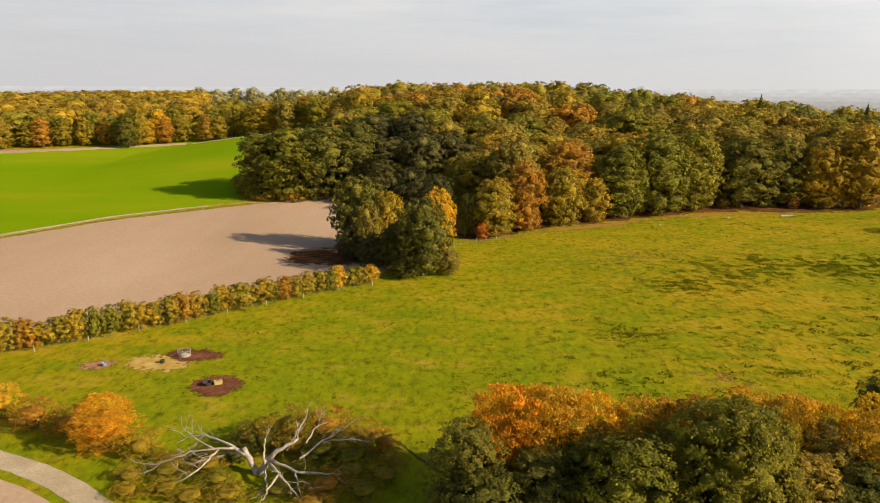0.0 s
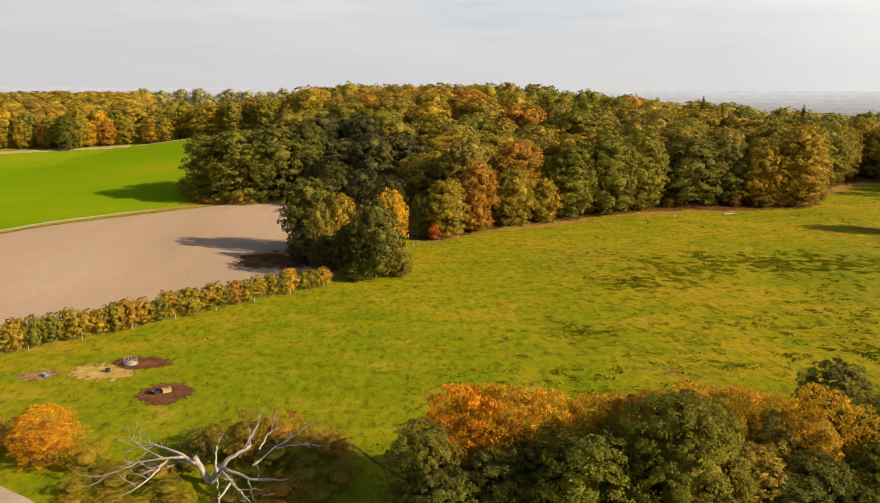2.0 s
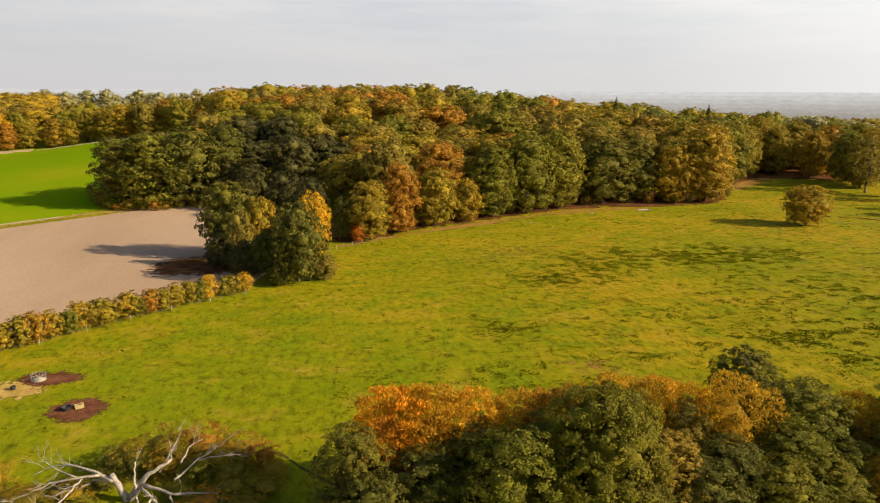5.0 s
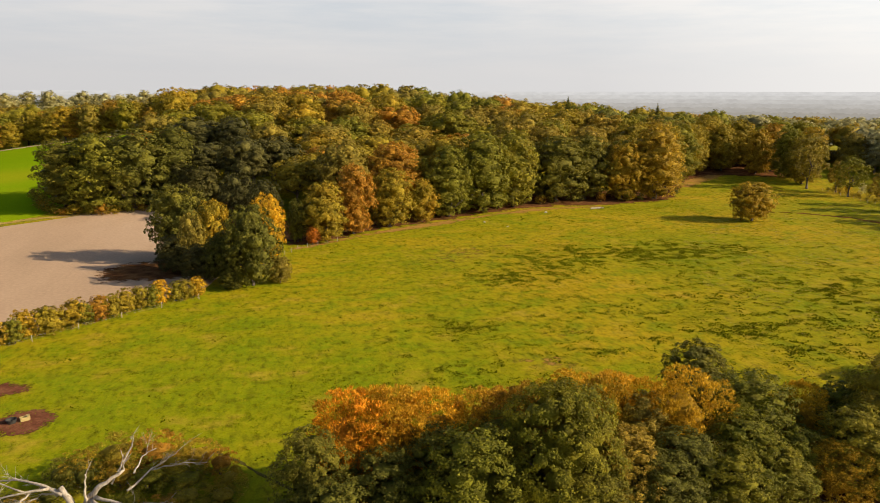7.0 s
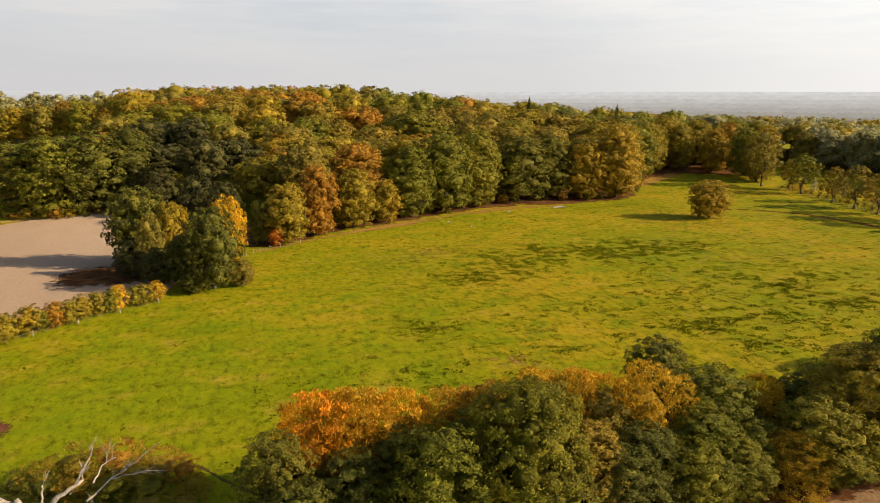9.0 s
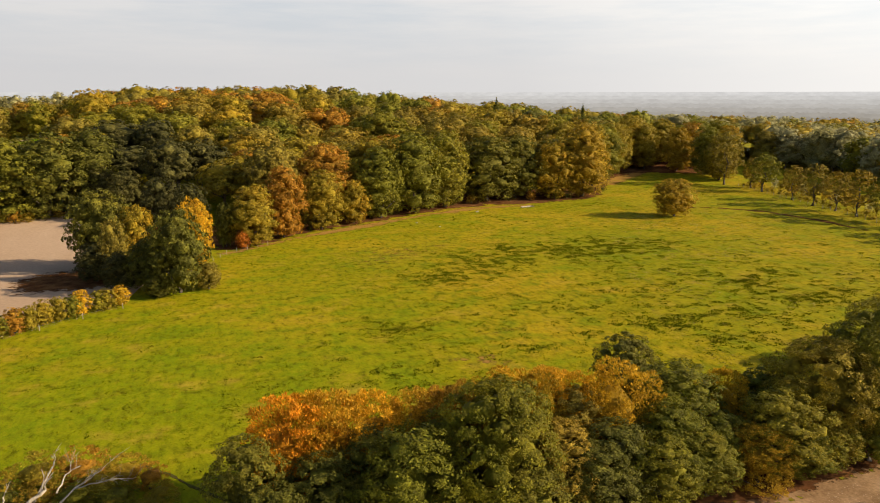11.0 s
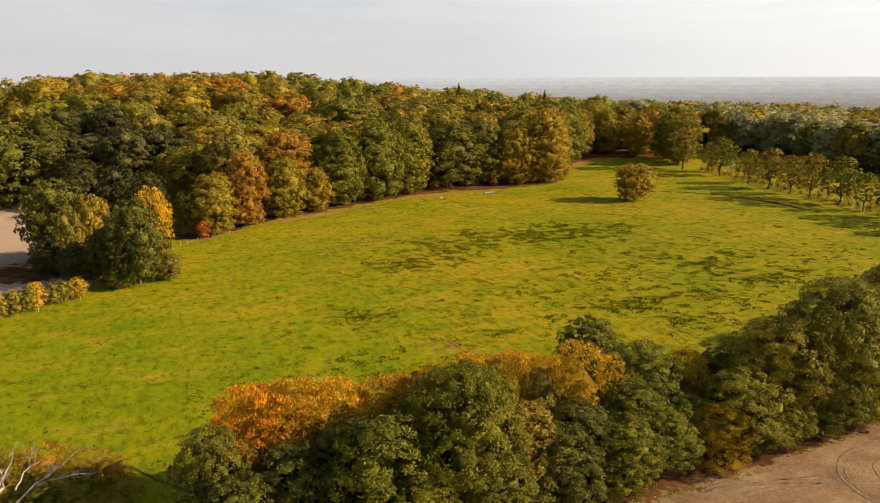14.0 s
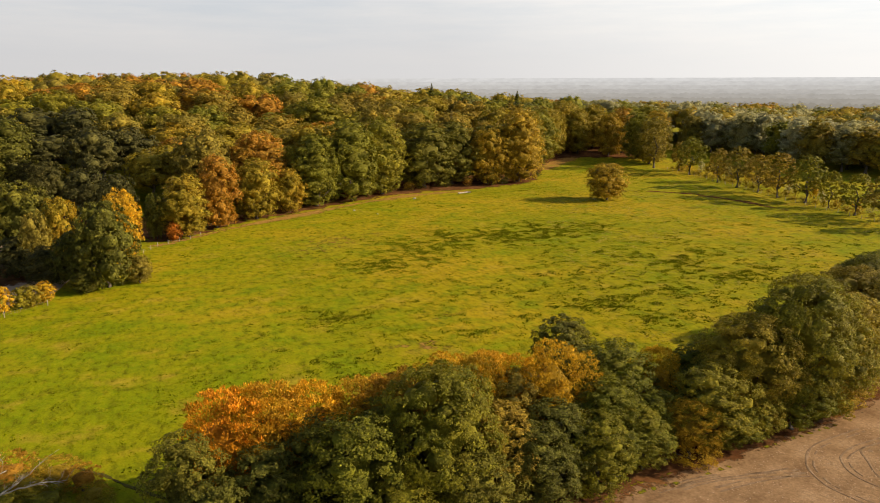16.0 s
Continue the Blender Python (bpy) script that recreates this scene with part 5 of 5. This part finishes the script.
house(-149, 690, 30)
for k, (x, y) in enumerate(along([(248, 262), (237, 215), (227, 178), (221, 150), (215, 122)], 7.0)):
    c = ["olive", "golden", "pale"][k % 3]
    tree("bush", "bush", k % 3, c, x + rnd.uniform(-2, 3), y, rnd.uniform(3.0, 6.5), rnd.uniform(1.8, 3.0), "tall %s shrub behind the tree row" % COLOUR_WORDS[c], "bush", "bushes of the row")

# low scrub at the foot of the wood's spur
for k, (x, y) in enumerate(along([(-84, 292), (-76, 270), (-66, 263), (-52, 261), (-42, 264)], 4.2)):
    c = ["olive", "green", "rust"][k % 3]
    tree("bush", "bush", k % 3, c, x + rnd.uniform(-1, 1), y + rnd.uniform(0, 2), rnd.uniform(2.0, 4.4), rnd.uniform(2.0, 3.2), "low %s bush at the wood's foot" % COLOUR_WORDS[c], "bush", "bushes at the wood's foot")
for k, (x, y) in enumerate(along(WOOD_FRONT[1:-1], 9.0)):
    c = ["dark", "rust", "green"][k % 3]
    tree("bush", "bush", k % 3, c, x + rnd.uniform(-2, 2), y + rnd.uniform(6, 10), rnd.uniform(2.5, 5.5), rnd.uniform(2.0, 3.4), "shady %s bush below the wood's edge" % COLOUR_WORDS[c], "bush", "bushes at the wood's foot")


def clods(count, seed):
    """Small clods and stubble bits on the bare near field."""
    rng = np.random.default_rng(seed)
    V = []
    while len(V) < count * 4:
        x, y = rng.uniform(45, 130), rng.uniform(30, 58)
        if not inside([(47, 47), (60, 50.5), (72, 52), (87, 52), (110, 57), (130, 60), (130, 30), (47, 30)], x, y):
            continue
        w, a = rng.uniform(0.04, 0.13), rng.uniform(0, 6.28)
        for q in range(3):
            V.append((x + w * math.cos(a + q * 2.1), y + w * math.sin(a + q * 2.1), 0.045))
        V.append((x, y, 0.05 + w * 0.8))
    i = np.arange(count)[:, None, None] * 4
    F = (i + np.array([[0, 1, 3], [1, 2, 3], [2, 0, 3]])[None]).reshape(-1, 3)
    tagged(new("soil_clods", tri_mesh("soil_clods", V[:count * 4], F, [SOIL])), "pale clods and straw bits on the bare field", "clods", kind="stuff")


clods(3500, 31)
